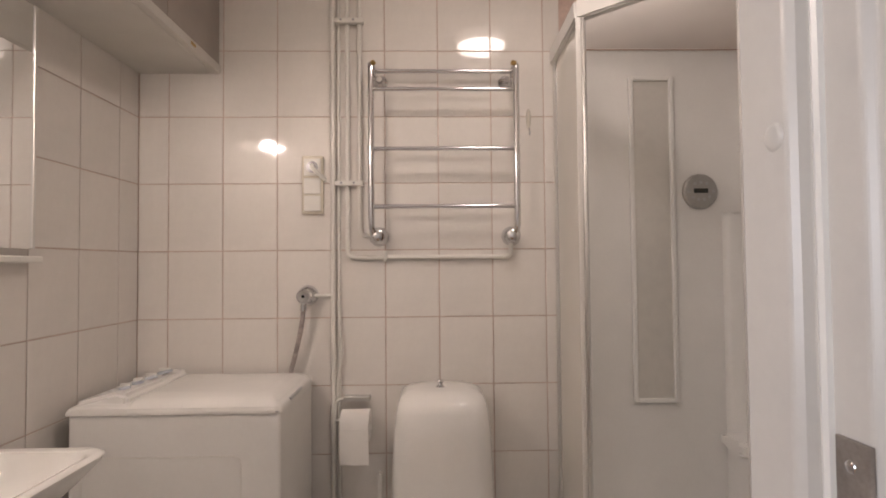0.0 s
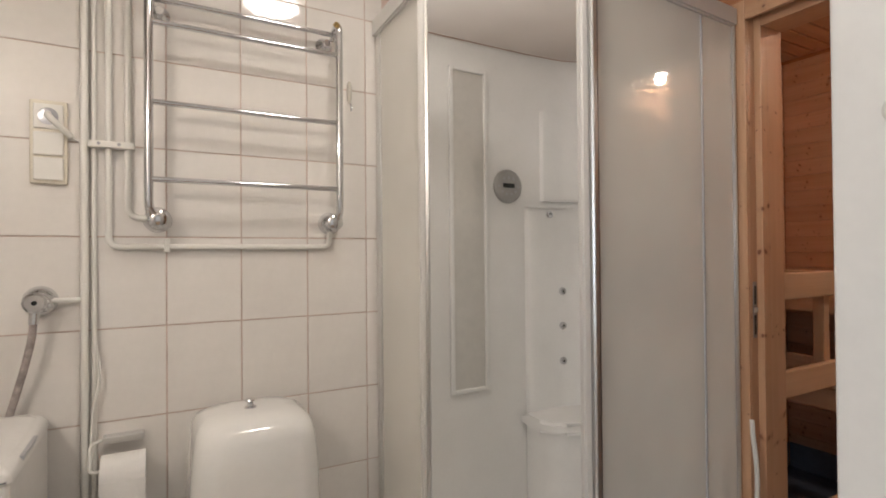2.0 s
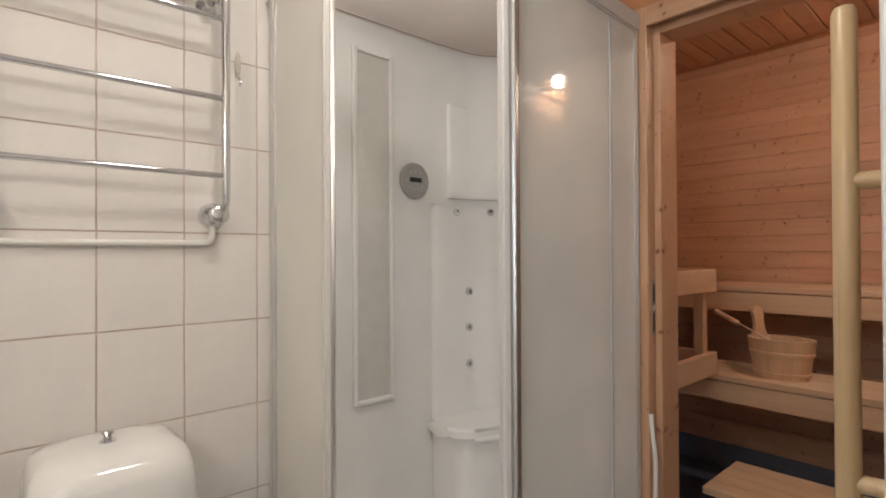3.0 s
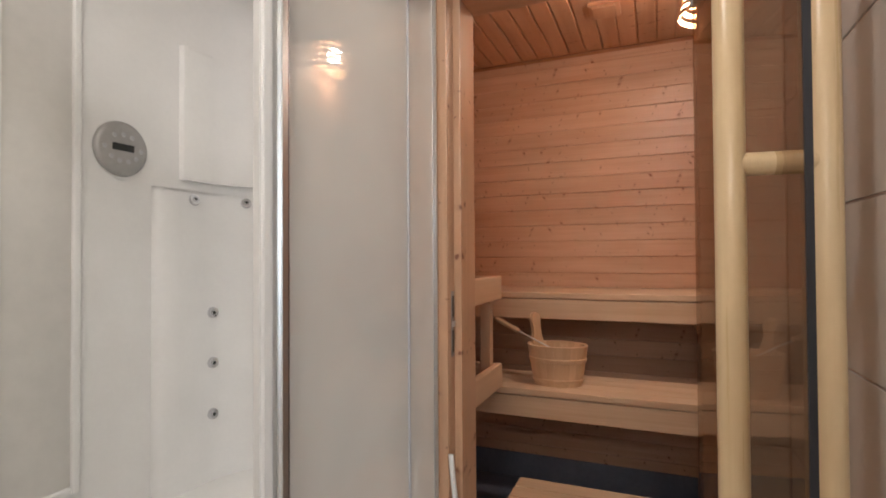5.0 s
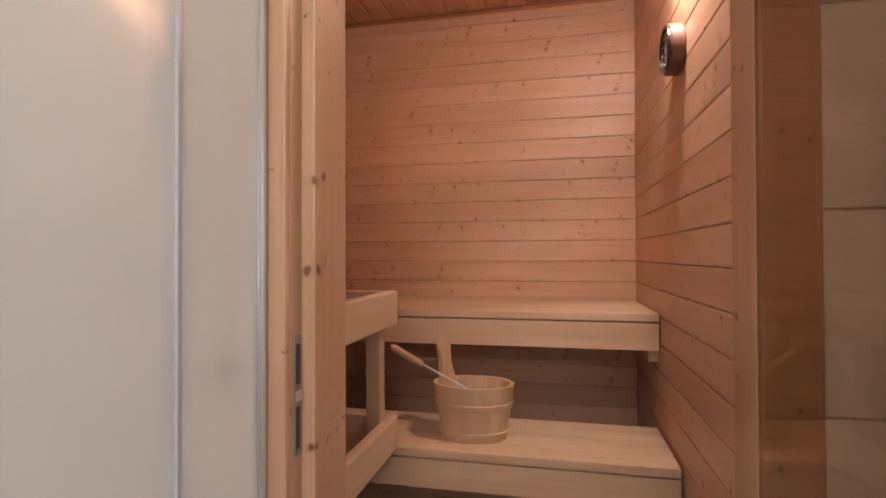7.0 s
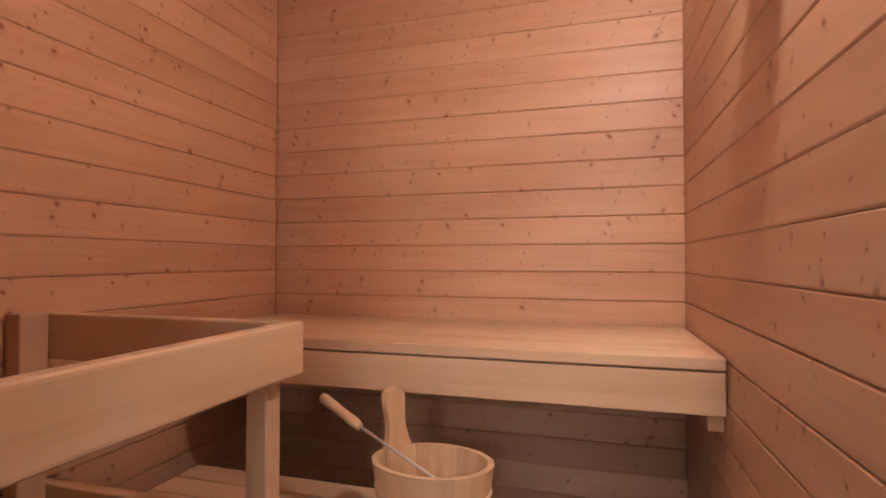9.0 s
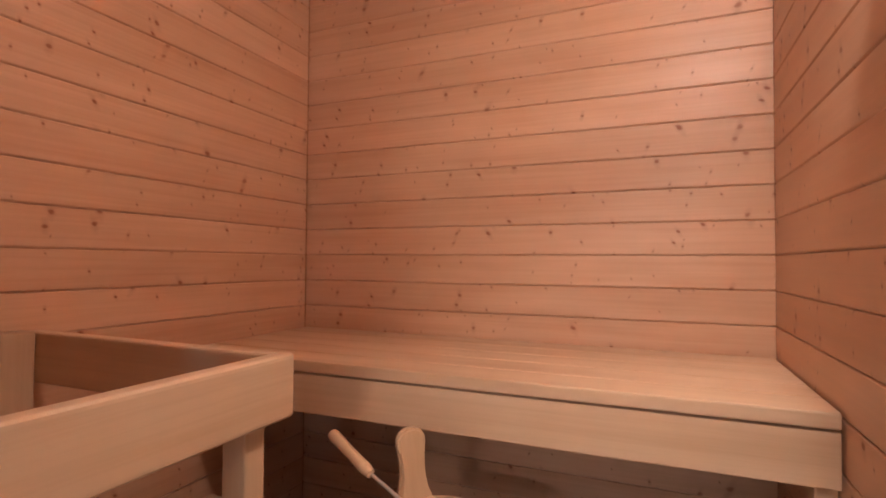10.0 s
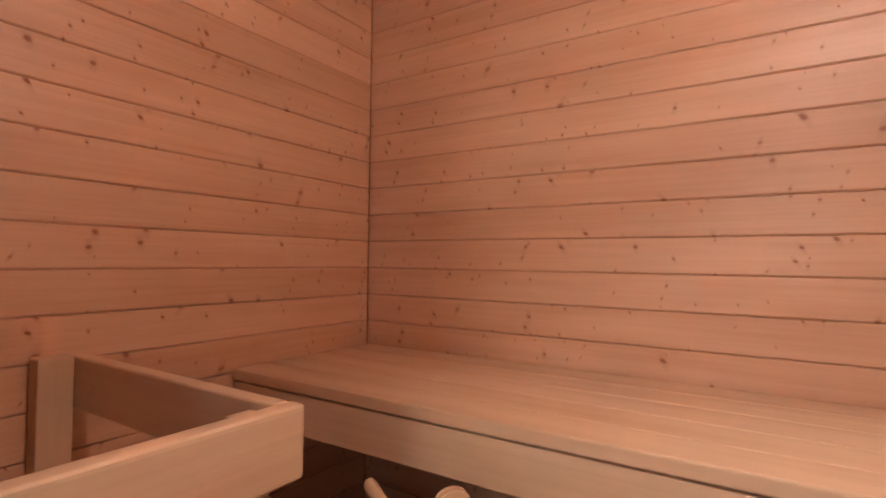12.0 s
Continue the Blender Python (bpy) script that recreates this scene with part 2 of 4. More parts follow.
BIRCH = wood("lacquered_birch", (0.78, 0.63, 0.40), (0.72, 0.56, 0.34), 2, 0, 0.0, 0.3)


# ---- building helpers ----
def root(name, place, label, category, group="", kind=""):
    ob = new(name)
    ob.location = place
    ob.empty_display_size = 0.1
    return tagged(ob, label, category, group, kind)


def part(name, bm, material, parent=None, label=""):
    """One mesh object; its points are given in world metres."""
    me = bpy.data.meshes.new(name)
    bmesh.ops.recalc_face_normals(bm, faces=bm.faces)
    bm.to_mesh(me)
    bm.free()
    me.materials.append(material)
    ob = new(name, me)
    if parent:
        ob.parent = parent
        if not parent.parent and parent.type == 'EMPTY':
            ob.matrix_parent_inverse = Matrix.Translation(parent.location).inverted()
    return tagged(ob, label)


def smooth(ob, degrees=40):
    for f in ob.data.polygons:
        f.use_smooth = True
    ob.data.set_sharp_from_angle(angle=radians(degrees))
    return ob


def box(lo, hi, bevel=0.0, seg=2, bm=None):
    bm = bm or bmesh.new()
    m = Matrix.Translation([(a + b) / 2 for a, b in zip(lo, hi)]) @ Matrix.Diagonal([b - a for a, b in zip(lo, hi)] + [1])
    vs = bmesh.ops.create_cube(bm, size=1.0, matrix=m)["verts"]
    if bevel:
        es = list({e for v in vs for e in v.link_edges})
        bmesh.ops.bevel(bm, geom=es, offset=bevel, segments=seg, affect="EDGES", profile=0.6)
    return bm


def rod(p, q, r, r2=None, seg=20, bm=None, cap=True):
    bm = bm or bmesh.new()
    p, q = Vector(p), Vector(q)
    m = Matrix.Translation((p + q) / 2) @ (q - p).to_track_quat("Z", "Y").to_matrix().to_4x4()
    bmesh.ops.create_cone(bm, cap_ends=cap, segments=seg, radius1=r, radius2=r if r2 is None else r2, depth=(q - p).length, matrix=m)
    return bm


def tube(points, r, seg=12, bm=None, bend=0.0, closed=False):
    """A round tube along a line whose corners are rounded by bend."""
    bm = bm or bmesh.new()
    pts = [Vector(p) for p in points]
    if bend:
        out = [pts[0]]
        for a, b, c in zip(pts, pts[1:], pts[2:]):
            k = min(bend, (b - a).length * 0.49, (c - b).length * 0.49)
            s, e = b + (a - b).normalized() * k, b + (c - b).normalized() * k
            out += [s.lerp(b, i / 6).lerp(b.lerp(e, i / 6), i / 6) for i in range(7)]
        pts = out + [pts[-1]]
    rings, side = [], None
    for i, p in enumerate(pts):
        d = (pts[min(i + 1, len(pts) - 1)] - pts[max(i - 1, 0)]).normalized()
        if side is None:
            side = d.orthogonal().normalized()
        side = (side - d * side.dot(d)).normalized()
        other = d.cross(side)
        rings.append([bm.verts.new(p + (side * math.cos(a) + other * math.sin(a)) * r) for a in (2 * math.pi * j / seg for j in range(seg))])
    for a, b in zip(rings, rings[1:]):
        for j in range(seg):
            bm.faces.new((a[j], a[(j + 1) % seg], b[(j + 1) % seg], b[j]))
    bm.faces.new(rings[0][::-1])
    bm.faces.new(rings[-1])
    return bm


def lathe(profile, m, seg=32, bm=None):
    """Turns (radius, height) pairs round the z axis of the pose m."""
    bm = bm or bmesh.new()
    rings = []
    for r, h in profile:
        if r < 1e-6:
            rings.append([bm.verts.new(m @ Vector((0, 0, h)))])
        else:
            rings.append([bm.verts.new(m @ Vector((r * math.cos(a), r * math.sin(a), h))) for a in (2 * math.pi * j / seg for j in range(seg))])
    for a, b in zip(rings, rings[1:]):
        for j in range(seg):
            k = (j + 1) % seg
            vs = [v for v in ((a[0],) if len(a) == 1 else (a[j], a[k])) + ((b[0],) if len(b) == 1 else (b[k], b[j]))]
            if len(vs) > 2:
                bm.faces.new(vs)
    return bm


def prism(outline, z0, z1, bevel=0.0, seg=2, bm=None):
    """An upright prism over a plan outline."""
    bm = bm or bmesh.new()
    lo = [bm.verts.new((x, y, z0)) for x, y in outline]
    hi = [bm.verts.new((x, y, z1)) for x, y in outline]
    n = len(outline)
    fs = [bm.faces.new(lo[::-1]), bm.faces.new(hi)] + [bm.faces.new((lo[i], lo[(i + 1) % n], hi[(i + 1) % n], hi[i])) for i in range(n)]
    if bevel:
        bmesh.ops.bevel(bm, geom=list(fs[0].edges) + list(fs[1].edges), offset=bevel, segments=seg, affect="EDGES")
    return bm


def strip(outline, thick, z0, z1, bm=None):
    """A standing sheet that follows a plan line, thick towards its left."""
    bm = bm or bmesh.new()
    pts = [Vector((x, y)) for x, y in outline]
    off = []
    for i, p in enumerate(pts):
        d = (pts[min(i + 1, len(pts) - 1)] - pts[max(i - 1, 0)]).normalized()
        off.append(p + Vector((-d.y, d.x)) * thick)
    cols = [[bm.verts.new((*q, z)) for q, z in ((p, z0), (p, z1), (o, z1), (o, z0))] for p, o in zip(pts, off)]
    for a, b in zip(cols, cols[1:]):
        for k in range(4):
            bm.faces.new((a[k], b[k], b[(k + 1) % 4], a[(k + 1) % 4]))
    bm.faces.new(cols[0])
    bm.faces.new(cols[-1][::-1])
    return bm


def arc(cx, cy, r, a0, a1, n=8):
    return [(cx + r * math.cos(radians(a0 + (a1 - a0) * i / n)), cy + r * math.sin(radians(a0 + (a1 - a0) * i / n))) for i in range(n + 1)]


def structure(name, bm, material, label, category):
    return tagged(part(name, bm, material), label, category, kind="structure")


# ---- structure ----
CEIL, SCEIL = 2.55, 2.44
structure("floor", box((-2.3, -2.2, -0.12), (3.3, 2.2, 0.0)), FLOOR_MAT, "blue-grey sheet floor of bathroom and sauna", "floor")
# unseen pale sheet over the blue-grey floor, added to bounce light upward
structure("bath_bounce_sheet", box((-1.092, 0.448, 0.0), (1.487, 1.932, 0.004)), plain("pale_bounce_sheet", (0.68, 0.66, 0.62), 0.35, vary=0.06), "unseen pale grey sheet added over the bathroom floor to bounce light up", "floor")
structure("hall_floor", box((-2.25, -2.15, 0.0), (1.6, 0.30, 0.012)), HALL_FLOOR, "brown parquet floor of the hall", "floor")
wall_north = structure("wall_north", box((-1.24, 1.933, 0), (1.52, 2.08, CEIL)), GROUT, "bathroom wall of glazed off-white tiles with beige grout", "wall")
wall_west = structure("wall_west", box((-1.24, 0.30, 0), (-1.093, 1.933, CEIL)), GROUT, "bathroom side wall of glazed off-white tiles", "wall")
wall_south = structure("wall_south", box((0.34, 0.31, 0), (1.505, 0.447, CEIL)), GROUT, "tiled bathroom wall beside the entrance door", "wall")
structure("wall_south_west", box((-1.098, 0.31, 0), (-0.56, 0.442, CEIL)), PLASTER, "pale bathroom wall beside the entrance", "wall")
structure("wall_south_head", box((-0.56, 0.31, 2.12), (0.34, 0.442, CEIL)), PLASTER, "pale wall above the entrance door", "wall")
structure("ceiling", box((-1.24, 0.30, CEIL), (1.52, 2.08, CEIL + 0.1)), PLASTER, "white bathroom ceiling", "ceiling")
wall_east = structure("wall_east", box((1.500, 0.30, 0), (1.648, 0.577, CEIL)), GROUT, "wall between bathroom and sauna beside the glass door", "wall")
structure("wall_east_back", box((1.505, 1.285, 0), (1.648, 2.08, CEIL)), PANEL_BACK, "wall between shower and sauna", "wall")
structure("wall_east_head", box((1.505, 0.575, 2.085), (1.648, 1.285, CEIL)), PANEL_BACK, "wall above the sauna door", "wall")
structure("hall_wall_south", box((-2.3, -2.3, 0), (1.7, -2.2, 2.55)), PLASTER, "plain pale hall wall", "wall")
bm = box((-2.4, -2.3, 0), (-2.3, -1.8, 2.55))
box((-2.4, -0.4, 0), (-2.3, 0.31, 2.55), bm=bm)
box((-2.4, -1.8, 0), (-2.3, -0.4, 0.8), bm=bm)
box((-2.4, -1.8, 2.2), (-2.3, -0.4, 2.55), bm=bm)
structure("hall_wall_west", bm, PLASTER, "plain pale hall wall with a window opening", "wall")
structure("hall_wall_east", box((1.6, -2.3, 0), (1.7, 0.30, 2.55)), PLASTER, "plain pale hall wall", "wall")
structure("hall_wall_north_west", box((-2.3, 0.21, 0), (-0.56, 0.305, 2.55)), PLASTER, "plain pale hall wall beside the bathroom door", "wall")
structure("hall_wall_north_east", box((0.40, 0.21, 0), (1.6, 0.295, 2.55)), PLASTER, "plain pale hall wall beside the bathroom door", "wall")
structure("hall_wall_head", box((-0.56, 0.21, 2.12), (0.40, 0.295, 2.55)), PLASTER, "plain pale hall wall above the bathroom door", "wall")
structure("hall_ceiling", box((-2.4, -2.3, 2.55), (1.7, 0.30, 2.65)), PLASTER, "white hall ceiling", "ceiling")

# sauna shell: backing behind the boards
SX, SY0, SY1 = 3.135, 0.527, 1.985
sauna_north = structure("sauna_wall_north", box((1.648, SY1 + 0.012, 0), (SX + 0.15, SY1 + 0.12, 2.52)), PANEL_BACK, "sauna wall clad in knotty pine boards", "wall")
sauna_south = structure("sauna_wall_south", box((1.648, SY0 - 0.12, 0), (SX + 0.15, SY0 - 0.012, 2.52)), PANEL_BACK, "sauna wall clad in knotty pine boards", "wall")
sauna_east = structure("sauna_wall_east", box((SX + 0.012, SY0 - 0.012, 0), (SX + 0.15, SY1 + 0.012, 2.52)), PANEL_BACK, "sauna end wall clad in knotty pine boards", "wall")
structure("floor_upstand", box((SX - 0.012, SY0 + 0.01, 0), (SX - 0.002, SY1 - 0.01, 0.145), 0.003), FLOOR_MAT, "blue-grey floor sheet turned up the sauna wall", "skirting")
structure("floor_upstand_side", box((1.66, SY1 - 0.010, 0), (SX - 0.02, SY1 - 0.002, 0.145), 0.003), FLOOR_MAT, "blue-grey floor sheet turned up the sauna wall", "skirting")
bm = box((1.648, SY0 - 0.012, SCEIL + 0.012), (SX + 0.012, SY1 + 0.012, SCEIL + 0.08))
y = SY0 + 0.004
while y < SY1 - 0.02:
    box((1.65, y, SCEIL), (SX - 0.020, min(y + 0.085, SY1 - 0.004), SCEIL + 0.013), 0.004, 1, bm)
    y += 0.0907
structure("sauna_ceiling", bm, CEIL_WOOD, "sauna ceiling of pine boards", "ceiling")

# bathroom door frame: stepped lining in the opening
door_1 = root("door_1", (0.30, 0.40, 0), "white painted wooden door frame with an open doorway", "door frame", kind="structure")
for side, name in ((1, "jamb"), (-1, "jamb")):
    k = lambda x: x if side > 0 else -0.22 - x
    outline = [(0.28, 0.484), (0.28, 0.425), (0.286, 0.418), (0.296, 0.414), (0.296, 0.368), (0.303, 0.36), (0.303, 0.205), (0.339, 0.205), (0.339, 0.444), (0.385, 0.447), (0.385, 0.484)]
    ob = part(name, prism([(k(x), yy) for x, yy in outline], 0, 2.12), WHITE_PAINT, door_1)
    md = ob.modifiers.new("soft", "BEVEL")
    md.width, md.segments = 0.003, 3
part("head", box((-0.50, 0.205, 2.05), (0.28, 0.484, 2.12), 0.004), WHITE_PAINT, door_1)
smooth(part("seal", tube([(0.2965, 0.407, 0.02), (0.2965, 0.407, 2.04)], 0.006, 8), PLASTIC, door_1, "white rubber door seal"))
smooth(part("screw_cover", lathe([(0.0, 0.003), (0.008, 0.0028), (0.0108, 0.0016), (0.012, 0)], pose(0.28, 0.438, 1.401, 0, -90, 0), 24), WHITE_PAINT, door_1, "round white plastic screw cover"))
plate = part("strike_plate", box((0.2925, 0.366, 0.98), (0.2965, 0.398, 1.165), 0.0015), STRIKE, door_1, "dull steel strike plate")
smooth(part("screw", lathe([(0, 0.0015), (0.004, 0.001), (0.005, 0)], pose(0.2925, 0.384, 1.145, 0, -90, 0), 12), CHROME, plate))

# sauna door frame
door_2 = root("door_2", (1.55, 0.92, 0), "pine sauna door frame with knots and a rebate", "door frame", kind="structure")
part("casing", box((1.488, 1.256, 0), (1.502, 1.325, 2.125), 0.004), FRAME_Z, door_2)
part("casing", box((1.488, 0.553, 0), (1.4995, 0.622, 2.125), 0.004), FRAME_Z, door_2)
part("casing_head", box((1.4865, 0.622, 2.058), (1.502, 1.256, 2.125), 0.004), FRAME_Y, door_2)
part("rebate", box((1.5025, 1.256, 0), (1.540, 1.284, 2.085), 0.002), FRAME_Z, door_2)
part("rebate", box((1.5025, 0.578, 0), (1.5375, 0.622, 2.085), 0.002), FRAME_Z, door_2)
part("stop", box((1.538, 1.234, 0), (1.580, 1.284, 2.085), 0.003), FRAME_Z, door_2)
part("lining", box((1.5805, 1.239, 0), (1.672, 1.284, 2.085), 0.003), FRAME_Z, door_2)
part("stop", box((1.538, 0.578, 0), (1.580, 0.606, 2.085), 0.003), FRAME_Z, door_2)
part("lining", box((1.5805, 0.578, 0), (1.672, 0.597, 2.085), 0.003), FRAME_Z, door_2)
part("stop_head", box((1.5385, 0.606, 2.040), (1.580, 1.234, 2.085), 0.003), FRAME_Y, door_2)
part("lining_head", box((1.5807, 0.597, 2.045), (1.672, 1.239, 2.085), 0.003), FRAME_Y, door_2)
strike = part("strike_plate", box((1.511, 1.2535, 1.010), (1.530, 1.2562, 1.195), 0.001), STRIKE, door_2, "dull steel strike plate in the rebate")
for z0, z1 in ((1.022, 1.085), (1.120, 1.182)):
    part("latch_hole", box((1.515, 1.2526, z0), (1.526, 1.2538, z1), 0.0004), BLACK, strike)
part("latch_lip", box((1.512, 1.2505, 1.094), (1.530, 1.2530, 1.110), 0.0008), ALU, strike, "pale metal latch lip")
for sy, yy, ax in ((1, 1.2336, 90), (-1, 0.6064, -90)):
    smooth(part("plug", lathe([(0, 0.0014), (0.006, 0.001), (0.0075, 0)], pose(1.556, yy, 1.385, ax, 0, 0), 14), ASPEN_Z, door_2, "pale round wooden plug"))

# ---- bathroom ----
# glass door of the sauna, swung open against the tiled wall
HINGE, FREE = Vector((1.476, 0.632)), Vector((0.847, 0.556))
along = (FREE - HINGE).normalized()
normal = Vector((along.y, -along.x))
if normal.y < 0:
    normal = -normal


def on_door(s, n, z):
    p = HINGE + along * s + normal * n
    return (p.x, p.y, z)


wide = (FREE - HINGE).length
glass_door = root("glass_sauna_door", (HINGE.x, HINGE.y, 0), "bronze tinted glass sauna door standing open, with a round wooden handle", "door")


def slab(s0, s1, n0, n1, z0, z1, bevel=0.0):
    return prism([on_door(s, n, 0)[:2] for s, n in ((s0, n0), (s1, n0), (s1, n1), (s0, n1))], z0, z1, bevel)


pane = part("pane", slab(0.012, wide - 0.003, -0.004, 0.004, 0.06, 2.03), BRONZE_GLASS, glass_door)
pane.visible_shadow = False
part("edge_seal", slab(wide - 0.003, wide + 0.001, -0.0042, 0.0042, 0.055, 2.035, 0.002), RUBBER, glass_door, "black rubber edge seal")
for z in (0.30, 1.915):
    hinge = part("hinge", slab(0.0, 0.06, -0.012, 0.012, z - 0.03, z + 0.03, 0.004), STEEL, glass_door, "dull metal glass hinge")
    smooth(part("pin", rod(on_door(0.0, 0.0, z - 0.045), on_door(0.0, 0.0, z + 0.045), 0.008), STEEL, hinge))
HS = 0.530
for n in (0.055, -0.055):
    smooth(part("handle_bar", lathe([(0, 0.60), (0.015, 0.602), (0.0192, 0.612), (0.0192, 1.708), (0.015, 1.718), (0, 1.72)], pose(*on_door(HS, n, 0)), 28), BIRCH, glass_door, "round pale birch handle bar"))
for z in (0.89, 1.413):
    smooth(part("handle_peg", rod(on_door(HS, -0.052, z), on_door(HS, 0.050, z), 0.0155, seg=24), BIRCH, glass_door, "round birch handle peg"))

# shower cabin
cabin = root("shower_cabin", (0.95, 1.6, 0), "white corner shower cabin with milky glass and open front", "shower cabin")
A, B, C, D = (0.462, 1.925), (0.452, 1.565), (0.792, 1.262), (1.482, 1.294)
TOP, BOT = 2.055, 0.18
tray_line = [A, B, C, D, (1.482, 1.925)]
smooth(part("tray", prism(tray_line, 0.0, BOT, 0.015, 3), ACRYLIC, cabin, "white acrylic shower tray"), 30)
roof = part("roof", prism([(x * 0.998 + 0.002, yy - 0.002) for x, yy in tray_line], 2.105, 2.118, 0.004, 2), THIN_ACRYLIC, cabin, "thin translucent white roof")
roof.visible_shadow = False
back = [(0.470, 1.915), (1.088, 1.915)]
corner = [(1.088, 1.915), (1.150, 1.912)] + arc(1.232, 1.672, 0.236, 88, 2, 12) + [(1.468, 1.60), (1.468, 1.300)]
smooth(part("back_panel", strip(back + corner[1:], 0.008, BOT, 2.11), ACRYLIC, cabin, "white moulded acrylic back panel"), 50)
# raised column with jets, rounded into the corner
inner = [(1.086, 1.914), (1.090, 1.898), (1.102, 1.890), (1.150, 1.888)] + arc(1.215, 1.662, 0.226, 88, 2, 14) + [(1.441, 1.50), (1.466, 1.48)]
column = part("jet_column", strip(inner, 0.010, 0.66, 1.478), ACRYLIC, cabin, "white raised column with chrome jets")
smooth(column, 50)
cap_line = inner + [(1.468, 1.915)]
part("column_top", prism(cap_line, 1.472, 1.480), ACRYLIC, column)
upper = [(1.166, 1.912), (1.170, 1.897), (1.180, 1.893)] + arc(1.222, 1.664, 0.229, 80, 2, 14) + [(1.451, 1.50), (1.467, 1.48)]
smooth(part("upper_panel", strip(upper, 0.010, 1.512, 1.868), ACRYLIC, cabin, "white raised upper wall panel"), 50)
part("panel_shelf", prism(upper + [(1.468, 1.915)], 1.506, 1.514), ACRYLIC, cabin)
part("panel_cap", prism(upper + [(1.468, 1.915)], 1.866, 1.874), ACRYLIC, cabin)
seat_line = [(1.060, 1.912), (1.062, 1.85)] + arc(1.150, 1.80, 0.088, 180, 250, 6) + [(1.30, 1.66), (1.40, 1.50), (1.467, 1.44), (1.467, 1.912)]
smooth(part("seat", prism(seat_line, 0.615, 0.665, 0.014, 3), ACRYLIC, cabin, "white moulded corner seat"), 30)
smooth(part("seat_base", prism([(x * 0.93 + 0.10, yy * 0.93 + 0.133) for x, yy in seat_line], BOT, 0.618, 0.006), ACRYLIC, cabin), 30)


def jet(x, yy, z, turn, tilt=90):
    m = pose(x, yy, z, tilt, 0, turn)
    j = smooth(part("jet", lathe([(0.0, 0.010), (0.006, 0.010), (0.0075, 0.007), (0.0135, 0.0075), (0.0155, 0.004), (0.016, 0.0)], m, 24), CHROME, column, "small round chrome water jet"))
    smooth(part("jet_hole", lathe([(0, 0.0108), (0.004, 0.0106), (0.005, 0.0098)], m, 12), BLACK, j))


for z in (1.139, 0.997, 0.853):
    jet(1.255, 1.884, z, -12)
jet(1.193, 1.887, 1.452, -4, 70)
jet(1.345, 1.847, 1.455, -35, 70)
# long frosted strip in a raised frame
fx0, fx1, fz0, fz1 = 0.752, 0.888, 0.793, 1.978
window_strip = part("frosted_strip", box((fx0, 1.9085, fz0), (fx1, 1.9135, fz1)), FROST_STRIP, cabin, "long grey frosted mirror strip")
for lo, hi in (((fx0 - 0.016, fz0 - 0.016), (fx0, fz1 + 0.016)), ((fx1, fz0 - 0.016), (fx1 + 0.016, fz1 + 0.016)), ((fx0, fz0 - 0.016), (fx1, fz0)), ((fx0, fz1), (fx1, fz1 + 0.016))):
    part("strip_border", box((lo[0], 1.899, lo[1]), (hi[0], 1.9145, hi[1]), 0.004), ACRYLIC, window_strip)
# round control display
DX, DZ = 1.003, 1.559
m = pose(DX, 1.914, DZ, 90, 0, 0)
disc = smooth(part("control_display", lathe([(0, 0.012), (0.056, 0.012), (0.061, 0.011), (0.066, 0.006), (0.067, 0)], m, 48), plain("brushed_silver", (0.42, 0.41, 0.395), 0.36, 0.5, vary=0.08), cabin, "round silver control display"))
part("screen", box((DX - 0.028, 1.8995, DZ - 0.006), (DX + 0.026, 1.9025, DZ + 0.011), 0.0008), BLACK, disc, "dark digital screen")
for i, (dx, dz) in enumerate(((-0.030, -0.022), (-0.010, -0.030), (0.012, -0.030), (0.032, -0.020), (-0.022, 0.030), (0.0, 0.034), (0.022, 0.030), (-0.046, 0.0), (0.046, 0.0))):
    smooth(part("button", lathe([(0, 0.0015), (0.005, 0.001), (0.006, 0)], pose(DX + dx, 1.902, DZ + dz, 90, 0, 0), 12), GREY_PLASTIC, disc))
# roof rim line inside
rim = [(0.47, 1.911), (1.10, 1.909)] + arc(1.232, 1.668, 0.232, 88, 2, 12) + [(1.464, 1.30)]
smooth(part("roof_rim", tube([(x, yy, 2.098) for x, yy in rim], 0.0018, 8), plain("rim_brown", (0.42, 0.26, 0.19), 0.5), cabin, "thin brown roof joint"))
# posts and rails
def post(at, w, d, turn, name, material, z1=TOP):
    m = pose(at[0], at[1], 0, 0, 0, turn)
    outline = [(m @ Vector((sx * w / 2, sy * d / 2, 0)))[:2] for sx, sy in ((-1, -1), (1, -1), (1, 1), (-1, 1))]
    bm = prism(outline, BOT, z1)
    bmesh.ops.bevel(bm, geom=[e for e in bm.edges if abs(e.verts[0].co.z - e.verts[1].co.z) > 0.5], offset=min(w, d) * 0.25, segments=3, affect="EDGES")
    return smooth(part(name, bm, material, cabin), 35)


post((0.4700, 1.914), 0.030, 0.022, 0, "wall_profile", ALU_WHITE)
post((0.4585, 1.890), 0.010, 0.020, 0, "wall_profile", ALU)
post(B, 0.020, 0.030, -20, "post", ALU_WHITE)
post((0.462, 1.553), 0.010, 0.016, -42, "post_inner", ALU)
post((0.780, 1.272), 0.022, 0.030, -20, "post", ALU_WHITE)
post((0.799, 1.258), 0.024, 0.026, 0, "post", ALU)
post((0.815, 1.260), 0.008, 0.016, 0, "post_seal", STEEL)
post((1.476, 1.293), 0.016, 0.020, 0, "wall_profile", ALU)
post((1.462, 1.296), 0.008, 0.012, 0, "wall_profile_lip", ALU_WHITE)
post((1.284, 1.2925), 0.020, 0.010, 0, "door_stile", ALU_WHITE)
